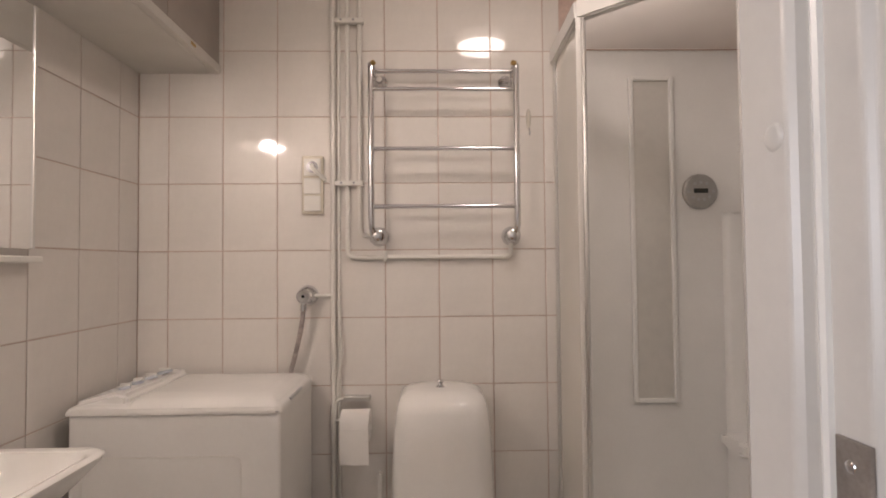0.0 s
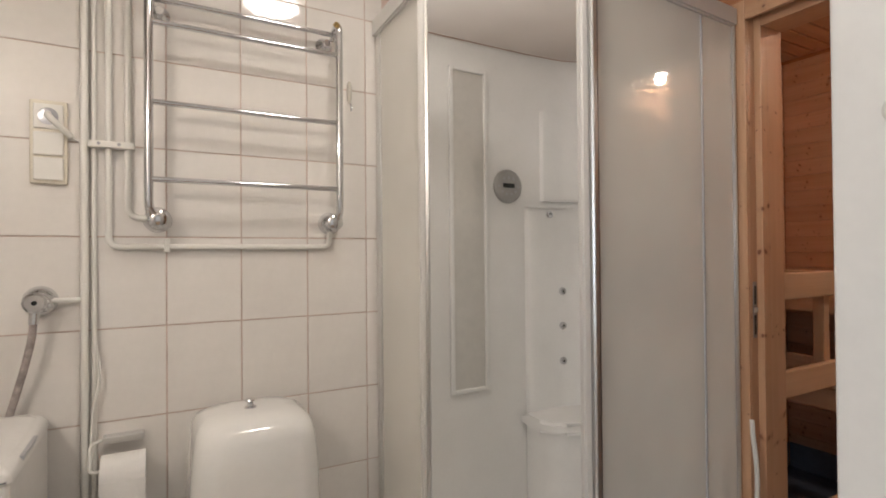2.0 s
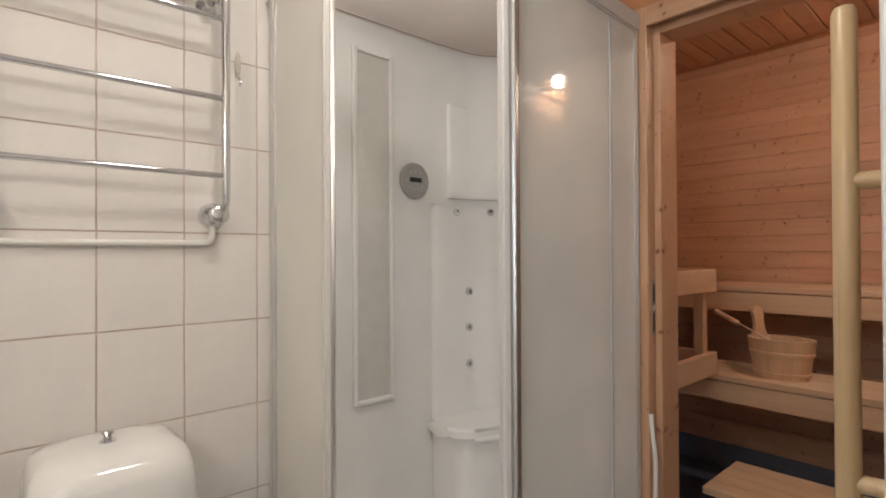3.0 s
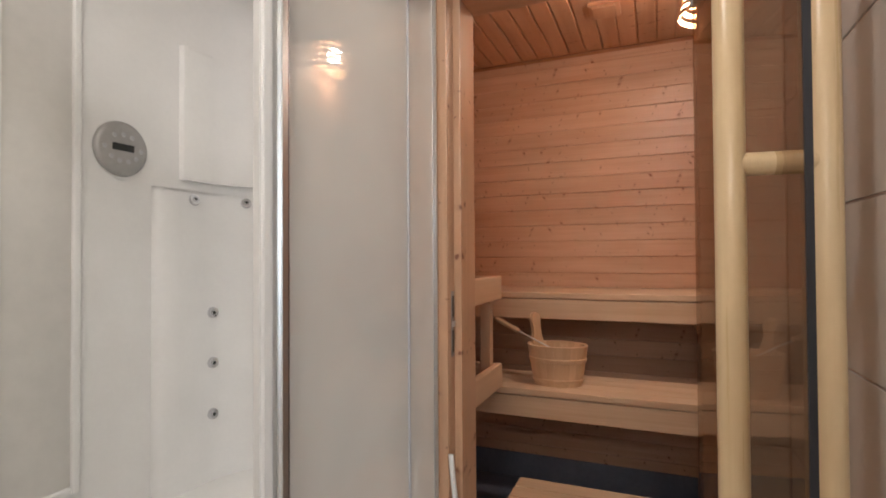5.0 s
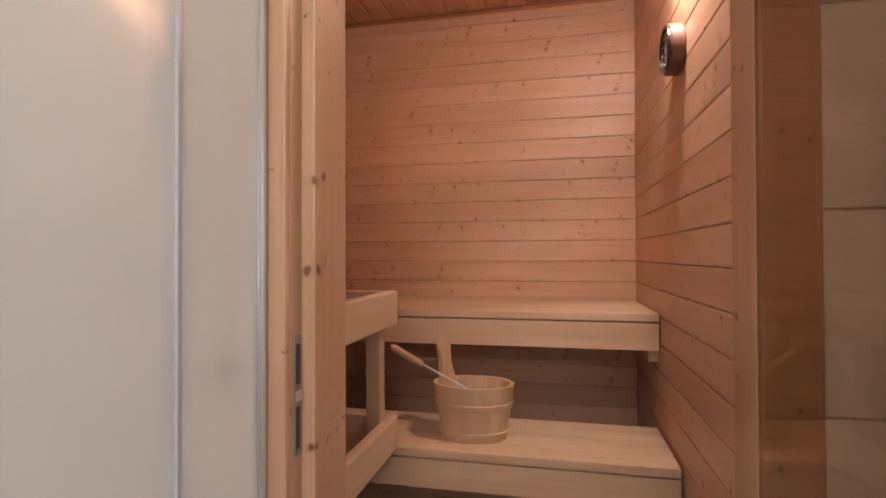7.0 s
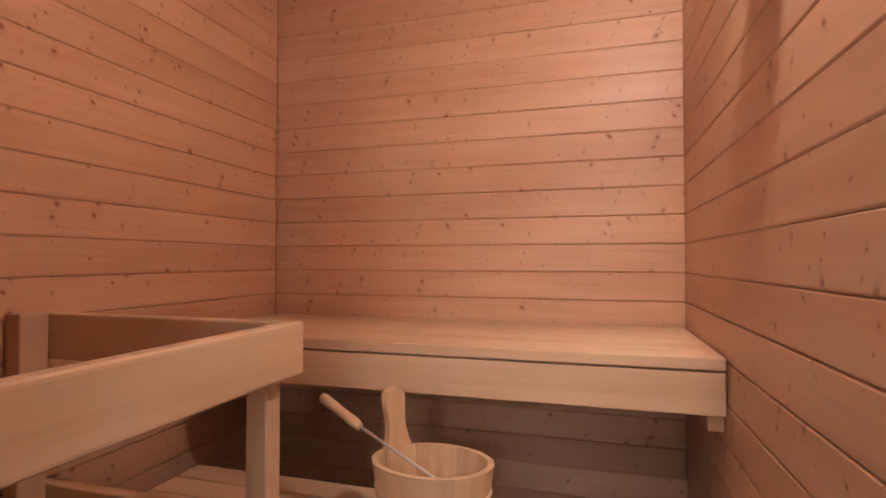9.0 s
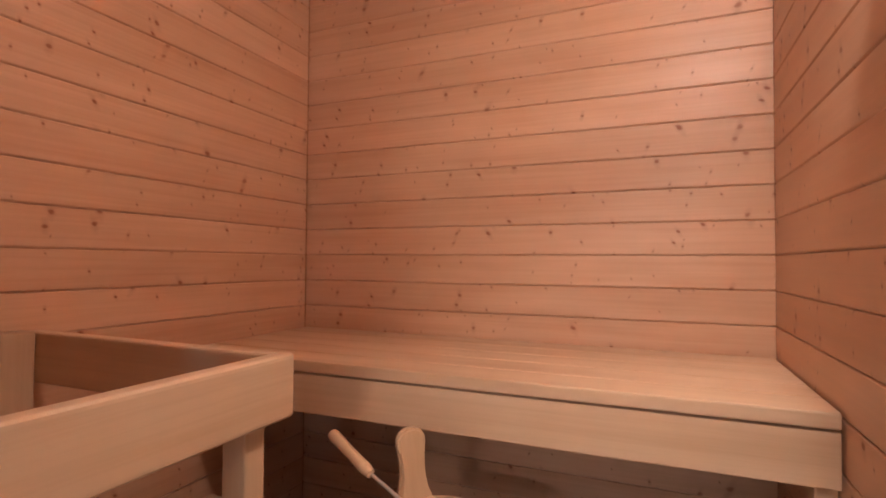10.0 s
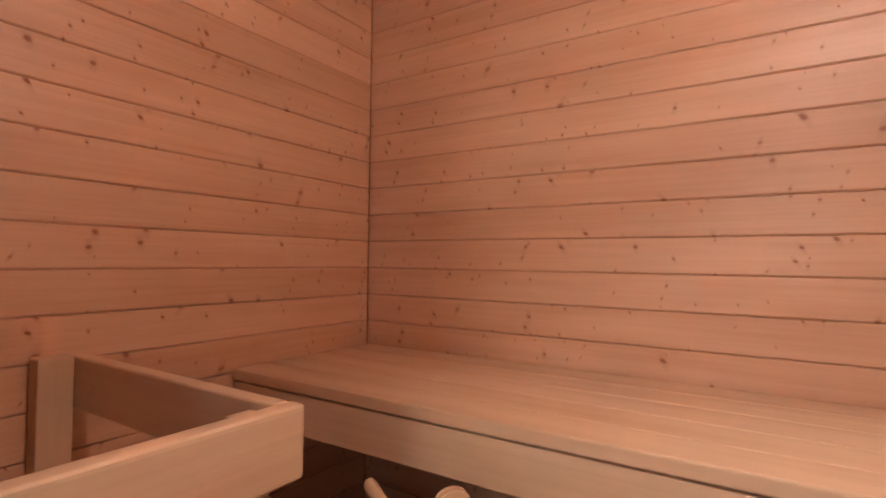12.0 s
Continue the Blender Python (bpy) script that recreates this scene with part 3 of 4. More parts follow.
for p, q in ((A, B), (B, C), (C, D)):
    d = (Vector(q) - Vector(p)).normalized()
    s = Vector((-d.y, d.x)) * 0.016
    line = [(Vector(v) + w).to_tuple() for v, w in ((p, -s), (q, -s), (q, s), (p, s))]
    part("top_rail", prism(line, TOP - 0.012, TOP + 0.052, 0.006), ALU_WHITE, cabin, "white aluminium top rail")
    part("bottom_rail", prism(line, BOT - 0.004, BOT + 0.03, 0.005), ALU_WHITE, cabin)


def glass_between(p, q, shift, z0, z1, name):
    d = (Vector(q) - Vector(p)).normalized()
    n = Vector((-d.y, d.x))
    line = [(Vector(v) + n * w).to_tuple() for v, w in ((p, shift - 0.002), (q, shift - 0.002), (q, shift + 0.002), (p, shift + 0.002))]
    ob = part(name, prism(line, z0, z1), CLEAR_FROST, cabin, "milky shower glass")
    ob.visible_shadow = False
    return ob


glass_between((0.461, 1.905), (0.453, 1.578), 0.0, BOT + 0.03, TOP, "side_glass")
glass_between((0.815, 1.263), (1.470, 1.292), 0.0, BOT + 0.03, TOP, "front_glass")
glass_between((0.815, 1.263), (1.295, 1.2844), 0.018, BOT + 0.035, TOP - 0.005, "slid_door_glass")
part("glass_edge", box((1.291, 1.2770, BOT + 0.035), (1.298, 1.2817, TOP - 0.005), 0.001), GREY_PLASTIC, cabin, "grey edge of the sliding glass")
smooth(part("door_knob", lathe([(0, 0.030), (0.020, 0.029), (0.027, 0.020), (0.022, 0.006), (0.020, 0)], pose(1.395, 1.2925, 1.165, -90, 0, 0), 24), plain("dark_knob", (0.05, 0.05, 0.055), 0.35), cabin, "round dark door knob behind the glass"))
smooth(part("shower_head", lathe([(0, 0.02), (0.045, 0.02), (0.05, 0.012), (0.02, -0.01), (0.012, -0.05), (0, -0.05)], pose(1.13, 1.335, 1.93, 100, 0, 20), 28), GREY_PLASTIC, cabin, "grey shower head inside the cabin"))

hose = root("white_hose", (1.462, 1.25, 0), "white plastic hose hanging beside the shower cabin", "hose")
smooth(part("tube", tube([(1.478, 1.245, 0.75), (1.470, 1.238, 0.70), (1.474, 1.228, 0.60), (1.476, 1.232, 0.45), (1.474, 1.238, 0.2), (1.470, 1.240, 0.010)], 0.0075, 12, bend=0.05), PLASTIC, hose))

# towel rail
rail = root("towel_rail", (0.04, 1.93, 1.40), "chrome heated towel rail with four bars on the tiled wall", "towel rail")
XL, XR, YF = -0.222, 0.303, 1.848
for x in (XL, XR):
    k = 1 if x < 0 else -1
    smooth(part("side_tube", tube([(x + k * 0.004, 1.905, 1.990), (x, 1.885, 2.028), (x, YF, 2.022), (x, YF, 1.435), (x + k * 0.004, 1.858, 1.405)], 0.0115, 16, bend=0.035), CHROME, rail))
for z, yy, x0, x1 in ((2.008, 1.890, XL, XR), (1.927, YF, XL, XR), (1.711, YF, XL, XR), (1.503, YF, XL, XR)):
    smooth(part("bar", rod((x0, yy, z), (x1, yy, z), 0.0078), CHROME, rail))
for x in (-0.196, 0.276):
    smooth(part("rosette", lathe([(0.027, 0), (0.027, 0.006), (0.018, 0.016), (0.011, 0.022), (0.011, 0.045), (0, 0.045)], pose(x, 1.93, 1.978, 90, 0, 0), 28), CHROME, rail, "chrome wall rosette"))
    smooth(part("brass_end", lathe([(0, 0.010), (0.008, 0.008), (0.0115, 0)], pose(x - 0.018 if x < 0 else x + 0.018, YF - 0.004, 2.020, 60, 0, 0), 16), BRASS, rail, "worn brass fitting"))
for x in (-0.202, 0.290):
    valve = smooth(part("valve", lathe([(0.036, 0), (0.036, 0.006), (0.024, 0.022), (0.017, 0.030), (0.017, 0.060), (0.024, 0.062), (0.024, 0.078), (0.015, 0.084), (0, 0.084)], pose(x, 1.93, 1.398, 90, 0, 0), 28), CHROME, rail, "chrome valve"))
    smooth(part("valve_stem", rod((x, 1.862, 1.398), (XL if x < 0 else XR, YF, 1.43), 0.011), CHROME, valve))

pipes = root("water_pipes", (-0.32, 1.92, 0), "off-white painted water pipes running down the tiled wall", "pipes")
for name, line, r in (
    ("riser", [(-0.371, 1.9195, CEIL - 0.002), (-0.371, 1.9195, 0.0)], 0.0095),
    ("riser", [(-0.350, 1.922, CEIL - 0.002), (-0.350, 1.922, 0.0)], 0.006),
    ("supply_pipe", [(-0.317, 1.918, CEIL - 0.002), (-0.317, 1.918, 1.322), (0.288, 1.918, 1.322), (0.288, 1.918, 1.37)], 0.0085),
    ("return_pipe", [(-0.272, 1.918, CEIL - 0.002), (-0.272, 1.918, 1.405), (-0.215, 1.918, 1.400)], 0.0085),
):
    smooth(part(name, tube(line, r, 12, bend=0.028), PLASTIC, pipes))
for z in (2.205, 1.597):
    clip = part("pipe_clip", box((-0.362, 1.897, z - 0.010), (-0.256, 1.926, z + 0.008), 0.003), PLASTIC, pipes, "white pipe clip")
    for x in (-0.338, -0.292):
        smooth(part("clip_screw", lathe([(0, 0.002), (0.004, 0.0015), (0.0045, 0)], pose(x, 1.897, z, 90, 0, 0), 10), STEEL, clip))
part("pipe_clip", box((-0.186, 1.905, 1.306), (-0.172, 1.926, 1.346), 0.003), PLASTIC, pipes)
cable = root("white_cable", (-0.33, 1.92, 0.9), "thin white cable looping along the pipes", "cable")
smooth(part("cord", tube([(-0.40, 1.922, 1.61), (-0.375, 1.918, 1.597), (-0.366, 1.917, 1.58)], 0.003, 8, bend=0.01), PLASTIC, cable))
smooth(part("cord", tube([(-0.352, 1.912, 1.15), (-0.347, 1.908, 1.06), (-0.338, 1.905, 1.00), (-0.340, 1.905, 0.94), (-0.352, 1.908, 0.90), (-0.356, 1.910, 0.80)], 0.0042, 8, bend=0.03), PLASTIC, cable))

switch = root("wall_switch", (-0.447, 1.93, 1.48), "cream plastic socket and switch panel on the tiled wall", "switch")
part("frame", box((-0.486, 1.916, 1.484), (-0.407, 1.93, 1.700), 0.004, 3), plain("cream_plastic", (0.72, 0.67, 0.56), 0.35), switch)
for z0, z1 in ((1.494, 1.552), (1.558, 1.618)):
    part("rocker", box((-0.478, 1.909, z0), (-0.415, 1.9165, z1), 0.003), PLASTIC, switch, "cream switch rocker")
socket = part("socket", box((-0.478, 1.910, 1.626), (-0.415, 1.9165, 1.690), 0.003), PLASTIC, switch, "cream socket with a plug")
smooth(part("socket_well", lathe([(0, 0.0006), (0.020, 0.0006), (0.022, 0)], pose(-0.447, 1.910, 1.658, 90, 0, 0), 24), STEEL, socket))
smooth(part("plug", tube([(-0.447, 1.908, 1.664), (-0.444, 1.885, 1.655), (-0.425, 1.895, 1.635), (-0.40, 1.919, 1.612)], 0.008, 10, bend=0.012), PLASTIC, socket, "white plug and lead"))

tap = root("washing_machine_tap", (-0.465, 1.93, 1.182), "chrome wall tap for the washing machine", "tap")
m = pose(-0.465, 1.93, 1.184, 90, 0, 0)
smooth(part("rosette", lathe([(0.038, 0), (0.038, 0.005), (0.030, 0.018), (0.020, 0.026), (0.018, 0.055), (0, 0.055)], m, 32), CHROME, tap))
knob = smooth(part("knob", lathe([(0.020, 0.052), (0.026, 0.056), (0.026, 0.078), (0.020, 0.084), (0, 0.084)], m, 14), CHROME, tap, "chrome tap knob"), 30)
smooth(part("knob_dot", lathe([(0.006, 0.0845), (0, 0.086)], m, 14), BLACK, knob))
smooth(part("outlet", rod((-0.468, 1.875, 1.172), (-0.470, 1.870, 1.130), 0.011), CHROME, tap))
smooth(part("feed_pipe", rod((-0.440, 1.915, 1.184), (-0.378, 1.915, 1.184), 0.007), PLASTIC, tap, "white feed pipe"))
fill = root("fill_hose", (-0.50, 1.87, 0.9), "braided fill hose hanging from the tap behind the machine", "hose")
smooth(part("tube", tube([(-0.470, 1.870, 1.135), (-0.474, 1.870, 1.09), (-0.490, 1.880, 1.02), (-0.515, 1.895, 0.93), (-0.535, 1.905, 0.86), (-0.54, 1.905, 0.70)], 0.0085, 12, bend=0.03), BRAID, fill))

holder = root("paper_holder", (-0.30, 1.93, 0.72), "chrome toilet paper holder with a full roll on the tiled wall", "paper holder")
part("plate", box((-0.330, 1.893, 0.800), (-0.236, 1.928, 0.818), 0.003), ALU, holder)
smooth(part("wire", tube([(-0.325, 1.905, 0.812), (-0.356, 1.885, 0.806), (-0.356, 1.862, 0.742), (-0.238, 1.862, 0.742)], 0.0045, 10, bend=0.012), PLASTIC, holder))
roll = root("toilet_roll", (-0.285, 1.862, 0.742), "white toilet paper roll with a hanging sheet", "toilet paper")
smooth(part("paper", lathe([(0.018, -0.050), (0.055, -0.050), (0.0555, 0.050), (0.018, 0.050), (0.018, -0.050)], pose(-0.281, 1.862, 0.7255, 0, 90, 0), 40), PAPER, roll))
part("sheet", strip([(-0.331, 1.8065), (-0.231, 1.8065)], 0.0012, 0.605, 0.728), PAPER, roll)
brush = root("toilet_brush", (-0.196, 1.86, 0), "white toilet brush standing beside the toilet", "toilet brush")
smooth(part("pot", lathe([(0, 0), (0.045, 0), (0.050, 0.01), (0.044, 0.13), (0.040, 0.135), (0, 0.135)], pose(-0.196, 1.86, 0), 28), PLASTIC, brush))
smooth(part("stick", lathe([(0.006, 0.13), (0.006, 0.42), (0.009, 0.50), (0.009, 0.555), (0, 0.563)], pose(-0.196, 1.86, 0), 14), PLASTIC, brush))

wall_hook = root("wall_hook", (0.361, 1.93, 1.83), "small cream teardrop hook on the tiled wall", "hook")
bm = lathe([(0, -0.045), (0.006, -0.040), (0.012, -0.020), (0.0145, 0.005), (0.012, 0.025), (0.006, 0.037), (0, 0.040)], Matrix.Translation((0.361, 1.922, 1.84)) @ Matrix.Diagonal((0.62, 0.8, 0.95, 1)), 20)
smooth(part("body", bm, plain("pearl_cream", (0.66, 0.62, 0.55), 0.22), wall_hook))
smooth(part("prong", tube([(0.361, 1.914, 1.80), (0.361, 1.900, 1.785), (0.361, 1.902, 1.772)], 0.0035, 8, bend=0.008), CHROME, wall_hook))


def rounded_stack(sections, n=10, bm=None):
    """A body lofted through rounded rectangles (z, x0, x1, y0, y1, corner)."""
    bm = bm or bmesh.new()
    rings = []
    for z, x0, x1, y0, y1, r in sections:
        line = arc(x1 - r, y1 - r, r, 0, 90, n) + arc(x0 + r, y1 - r, r, 90, 180, n) + arc(x0 + r, y0 + r, r, 180, 270, n) + arc(x1 - r, y0 + r, r, 270, 360, n)
        rings.append([bm.verts.new((x, yy, z)) for x, yy in line])
    for a, b in zip(rings, rings[1:]):
        for j in range(len(a)):
            bm.faces.new((a[j], a[(j + 1) % len(a)], b[(j + 1) % len(a)], b[j]))
    bm.faces.new(rings[0][::-1])
    bm.faces.new(rings[-1])
    return bm


toilet = root("toilet", (0.02, 1.6, 0), "white porcelain toilet with a rounded cistern", "toilet")
cx = 0.022
cist = [(0.40, cx - 0.165, cx + 0.165, 1.63, 1.90, 0.05), (0.60, cx - 0.162, cx + 0.162, 1.615, 1.90, 0.055), (0.76, cx - 0.155, cx + 0.155, 1.61, 1.90, 0.06),
        (0.826, cx - 0.148, cx + 0.148, 1.614, 1.898, 0.065), (0.850, cx - 0.143, cx + 0.143, 1.622, 1.893, 0.07), (0.866, cx - 0.134, cx + 0.134, 1.638, 1.882, 0.07),
        (0.877, cx - 0.115, cx + 0.115, 1.665, 1.860, 0.07), (0.882, cx - 0.08, cx + 0.08, 1.70, 1.83, 0.06)]
smooth(part("cistern", rounded_stack(cist), PORCELAIN, toilet), 60)
smooth(part("flush_knob", lathe([(0.016, 0), (0.016, 0.004), (0.008, 0.008), (0.007, 0.015), (0.013, 0.020), (0.010, 0.026), (0, 0.027)], pose(cx - 0.004, 1.755, 0.880), 20), CHROME, toilet, "small chrome flush knob"))
bowl = [(0.0, cx - 0.11, cx + 0.11, 1.32, 1.86, 0.10), (0.12, cx - 0.10, cx + 0.10, 1.36, 1.86, 0.09), (0.26, cx - 0.14, cx + 0.14, 1.28, 1.88, 0.13), (0.36, cx - 0.18, cx + 0.18, 1.22, 1.88, 0.17), (0.40, cx - 0.185, cx + 0.185, 1.21, 1.66, 0.18)]
smooth(part("bowl", rounded_stack(bowl), PORCELAIN, toilet), 60)
smooth(part("lid", rounded_stack([(0.402, cx - 0.185, cx + 0.185, 1.205, 1.60, 0.18), (0.425, cx - 0.188, cx + 0.188, 1.20, 1.60, 0.18), (0.438, cx - 0.17, cx + 0.17, 1.225, 1.585, 0.165)]), PLASTIC, toilet, "closed white toilet lid"), 50)

washer = root("washing_machine", (-0.74, 1.7, 0), "white top-loading washing machine with control knobs", "washing machine")
WX0, WX1, WY0, WY1 = -1.040, -0.445, 1.500, 1.898
part("body", box((WX0, WY0, 0.03), (WX1, WY1, 0.877), 0.012, 3), ENAMEL, washer)
for x in (WX0 + 0.05, WX1 - 0.05):
    for yy in (WY0 + 0.05, WY1 - 0.05):
        part("foot", rod((x, yy, 0.0), (x, yy, 0.032), 0.02), RUBBER, washer)
smooth(part("top", rounded_stack([(0.875, WX0 - 0.014, WX1 + 0.004, WY0 - 0.004, WY1, 0.02), (0.885, WX0 - 0.012, WX1 + 0.003, WY0 - 0.004, WY1, 0.02), (0.894, WX0 - 0.002, WX1 - 0.003, WY0 - 0.003, WY1, 0.02), (0.901, WX0 + 0.018, WX1 - 0.014, WY0 + 0.014, WY1, 0.02), (0.905, WX0 + 0.045, WX1 - 0.03, WY0 + 0.04, WY1, 0.02)]), ENAMEL, washer, "white rounded machine top"), 40)
lid = smooth(part("lid", rounded_stack([(0.881, -0.880, WX1 - 0.002, WY0 - 0.005, WY1 - 0.02, 0.012), (0.888, -0.880, WX1 - 0.004, WY0 - 0.005, WY1 - 0.02, 0.014), (0.899, -0.879, WX1 - 0.012, WY0 + 0.003, WY1 - 0.022, 0.018), (0.908, -0.877, WX1 - 0.026, WY0 + 0.018, WY1 - 0.026, 0.022), (0.913, -0.874, WX1 - 0.046, WY0 + 0.05, WY1 - 0.034, 0.025), (0.915, -0.868, WX1 - 0.07, WY0 + 0.09, WY1 - 0.05, 0.03)]), ENAMEL, washer, "white loading lid"), 40)
part("lid_joint", box((-0.879, WY0 - 0.0035, 0.8775), (WX1 - 0.003, WY0 + 0.02, 0.8808)), STEEL, washer, "dark joint under the lid")
bm = bmesh.new()
tilt = [(-1.038, 0.903), (-0.915, 0.932), (-0.884, 0.922), (-0.884, 0.880), (-1.038, 0.880)]
lo = [bm.verts.new((x, WY0 + 0.016, z + (0.004 if z > 0.89 else 0))) for x, z in tilt]
hi = [bm.verts.new((x, WY1 - 0.004, z)) for x, z in tilt]
bm.faces.new(lo), bm.faces.new(hi[::-1])
for i in range(5):
    bm.faces.new((lo[i], hi[i], hi[(i + 1) % 5], lo[(i + 1) % 5]))
bmesh.ops.bevel(bm, geom=bm.edges[:], offset=0.011, segments=3, affect="EDGES")
console = smooth(part("control_panel", bm, ENAMEL, washer, "sloping white control panel"), 40)
slope = math.degrees(math.atan2(0.029, 0.123))
for x, yy, r in ((-0.925, 1.575, 0.017), (-0.925, 1.645, 0.017), (-0.922, 1.715, 0.019), (-0.922, 1.800, 0.024)):
    z = 0.904 + (x + 1.038) * 0.236
    dial = smooth(part("knob", lathe([(r, 0), (r, 0.006), (r * 0.85, 0.009), (0, 0.009)], pose(x, yy, z, 0, -slope, 0), 20), KNOB_BLUE, console, "pale blue-grey control knob"))
    part("knob_grip", box((x - r * 0.85, yy - 0.003, z + 0.006), (x + r * 0.85, yy + 0.003, z + 0.018), 0.002), PLASTIC, dial)
for yy in (1.56, 1.60, 1.64, 1.68):
    z = 0.904 + 0.055 * 0.236
    part("button", box((-0.990, yy, z - 0.004), (-0.975, yy + 0.022, z + 0.004), 0.001), GREY_PLASTIC, console)
part("front_groove", tube([(-1.00, 1.4995, 0.10), (-1.00, 1.4995, 0.745), (-0.985, 1.4995, 0.755), (-0.570, 1.4995, 0.755), (-0.555, 1.4995, 0.742), (-0.555, 1.4995, 0.10)], 0.0012, 6, bend=0.03), PLASTIC, washer, "thin panel joint")
part("lid_catch", box((WX1 - 0.004, 1.60, 0.884), (WX1 + 0.0055, 1.74, 0.894), 0.003), GREY_PLASTIC, washer)

basin = root("wash_basin", (-1.0, 1.1, 0.84), "white porcelain wash basin on the tiled wall", "wash basin")
bs = [(0.70, -1.095, -0.93, 0.92, 1.16, 0.05), (0.76, -1.095, -0.86, 0.86, 1.21, 0.06), (0.815, -1.095, -0.80, 0.80, 1.235, 0.06), (0.852, -1.095, -0.775, 0.755, 1.267, 0.05), (0.862, -1.095, -0.772, 0.75, 1.272, 0.05), (0.868, -1.093, -0.780, 0.757, 1.264, 0.05),
      (0.864, -1.06, -0.800, 0.78, 1.245, 0.05), (0.82, -1.04, -0.83, 0.83, 1.24, 0.06), (0.78, -1.02, -0.88, 0.90, 1.17, 0.06)]
smooth(part("bowl", rounded_stack(bs), PORCELAIN, basin), 60)
smooth(part("drain_pipe", tube([(-0.96, 1.03, 0.70), (-0.96, 1.03, 0.45), (-1.09, 1.03, 0.45)], 0.018, 14, bend=0.05), CHROME, basin))

mirror = root("wall_mirror", (-1.09, 1.05, 1.34), "frameless wall mirror with a pale shelf ledge", "mirror")
part("glass", box((-1.088, 0.62, 1.345), (-1.066, 1.392, 1.995)), MIRROR, mirror)
part("edge_strip", box((-1.089, 1.392, 1.345), (-1.062, 1.402, 1.995), 0.002), ALU, mirror)
part("ledge", box((-1.089, 0.60, 1.308), (-1.045, 1.408, 1.326), 0.004), PLASTIC, mirror, "pale shelf ledge")

cupboard = root("wall_cupboard", (-0.95, 1.4, 2.012), "long white wall cupboard with taupe doors under the ceiling", "cupboard")
part("body", box((-1.088, 0.86, 2.012), (-0.815, 1.928, 2.455), 0.002), WHITE_PAINT, cupboard)
for y0, y1 in ((0.86, 1.203), (1.206, 1.548), (1.551, 1.926)):
    leaf = part("door", box((-0.812, y0, 2.045), (-0.794, y1, 2.452), 0.002), LAMINATE, cupboard, "taupe cupboard door")
part("door_lip", box((-0.815, 0.86, 2.012), (-0.790, 1.928, 2.043), 0.003), WHITE_PAINT, cupboard, "pale lower lip")
part("lock", box((-0.7905, 1.690, 2.022), (-0.788, 1.722, 2.034), 0.001), BRASS, cupboard)

LX, LY = 0.27, 1.12
bath_lamp = root("ceiling_lamp", (LX, LY, CEIL), "round white glass ceiling lamp, switched on", "lamp")
part("base", rod((LX, LY, 2.515), (LX, LY, CEIL), 0.13, seg=32), PLASTIC, bath_lamp)
smooth(part("shade", lathe([(0.135, 0.045), (0.138, 0.03), (0.13, 0.012), (0.10, 0.003), (0, 0.0)], pose(LX, LY, 2.470), 40), LAMP_GLOW, bath_lamp, "glowing white glass shade"))
mirror_lamp = root("mirror_lamp", (-1.09, 0.60, 2.03), "mirror lamp with small glowing glass bulbs, switched on", "lamp")
part("wall_plate", box((-1.089, 0.42, 2.00), (-1.06, 0.78, 2.06), 0.006), CHROME, mirror_lamp)
for i, (dy, dz) in enumerate(((-0.15, 0.035), (-0.06, -0.005), (0.05, 0.015), (0.14, -0.03))):
    c = Vector((-1.005, 0.60 + dy, 2.035 + dz))
    bm = bmesh.new()
    bmesh.ops.create_icosphere(bm, subdivisions=3, radius=0.020, matrix=Matrix.Translation(c))
    smooth(part("bulb", bm, MIRROR_GLOW, mirror_lamp, "glowing glass bulb"))
    part("arm", rod(c, (-1.065, 0.60 + dy * 0.8, 2.03), 0.005, seg=10), CHROME, mirror_lamp)

# ---- sauna ----
PITCH, LINE = 0.0909, 1.378

upper = root("upper_bench", (2.87, 1.25, 1.0), "pale aspen upper sauna bench of long planks", "sauna bench")
n, gap = 5, 0.003
wide_p = (3.128 - 2.606 - gap * (n - 1)) / n
for i in range(n):
    x0 = 2.606 + i * (wide_p + gap)
    part("plank", box((x0, 0.532, 1.0925), (x0 + wide_p, 1.976, 1.1205), 0.004), ASPEN_Y, upper)
part("fascia", box((2.609, 0.532, 0.996), (2.638, 1.976, 1.0885), 0.003), ASPEN_FY, upper, "pale aspen front board")
for yy in (0.60, 1.25, 1.93):
    part("bearer", box((2.640, yy - 0.022, 1.030), (3.128, yy + 0.022, 1.0915), 0.003), ASPEN_X, upper)
for yy in (0.529, 1.949):
    part("wall_cleat", box((2.640, yy, 0.955), (3.12, yy + 0.034, 1.029), 0.003), ASPEN_X, upper)

lower = root("lower_bench", (2.47, 1.2, 0.60), "pale aspen lower sauna bench of planks", "sauna bench")
n = 4
wide_p = (2.640 - 2.296 - gap * (n - 1)) / n
for i in range(n):
    x0 = 2.296 + i * (wide_p + gap)
    part("plank", box((x0, 0.535, 0.708), (x0 + wide_p, 1.900, 0.736), 0.004), ASPEN_Y, lower)
part("fascia", box((2.299, 0.535, 0.616), (2.328, 1.900, 0.7035), 0.004), ASPEN_FY, lower, "pale aspen front board")
for yy in (0.60, 1.22, 1.86):
    part("bearer", box((2.330, yy - 0.022, 0.640), (2.640, yy + 0.022, 0.707), 0.003), ASPEN_X, lower)
for x in (2.345, 2.600):
    for yy in (1.86,):
        part("leg", box((x - 0.021, yy - 0.021, 0.0), (x + 0.021, yy + 0.021, 0.639), 0.003), ASPEN_Z, lower)

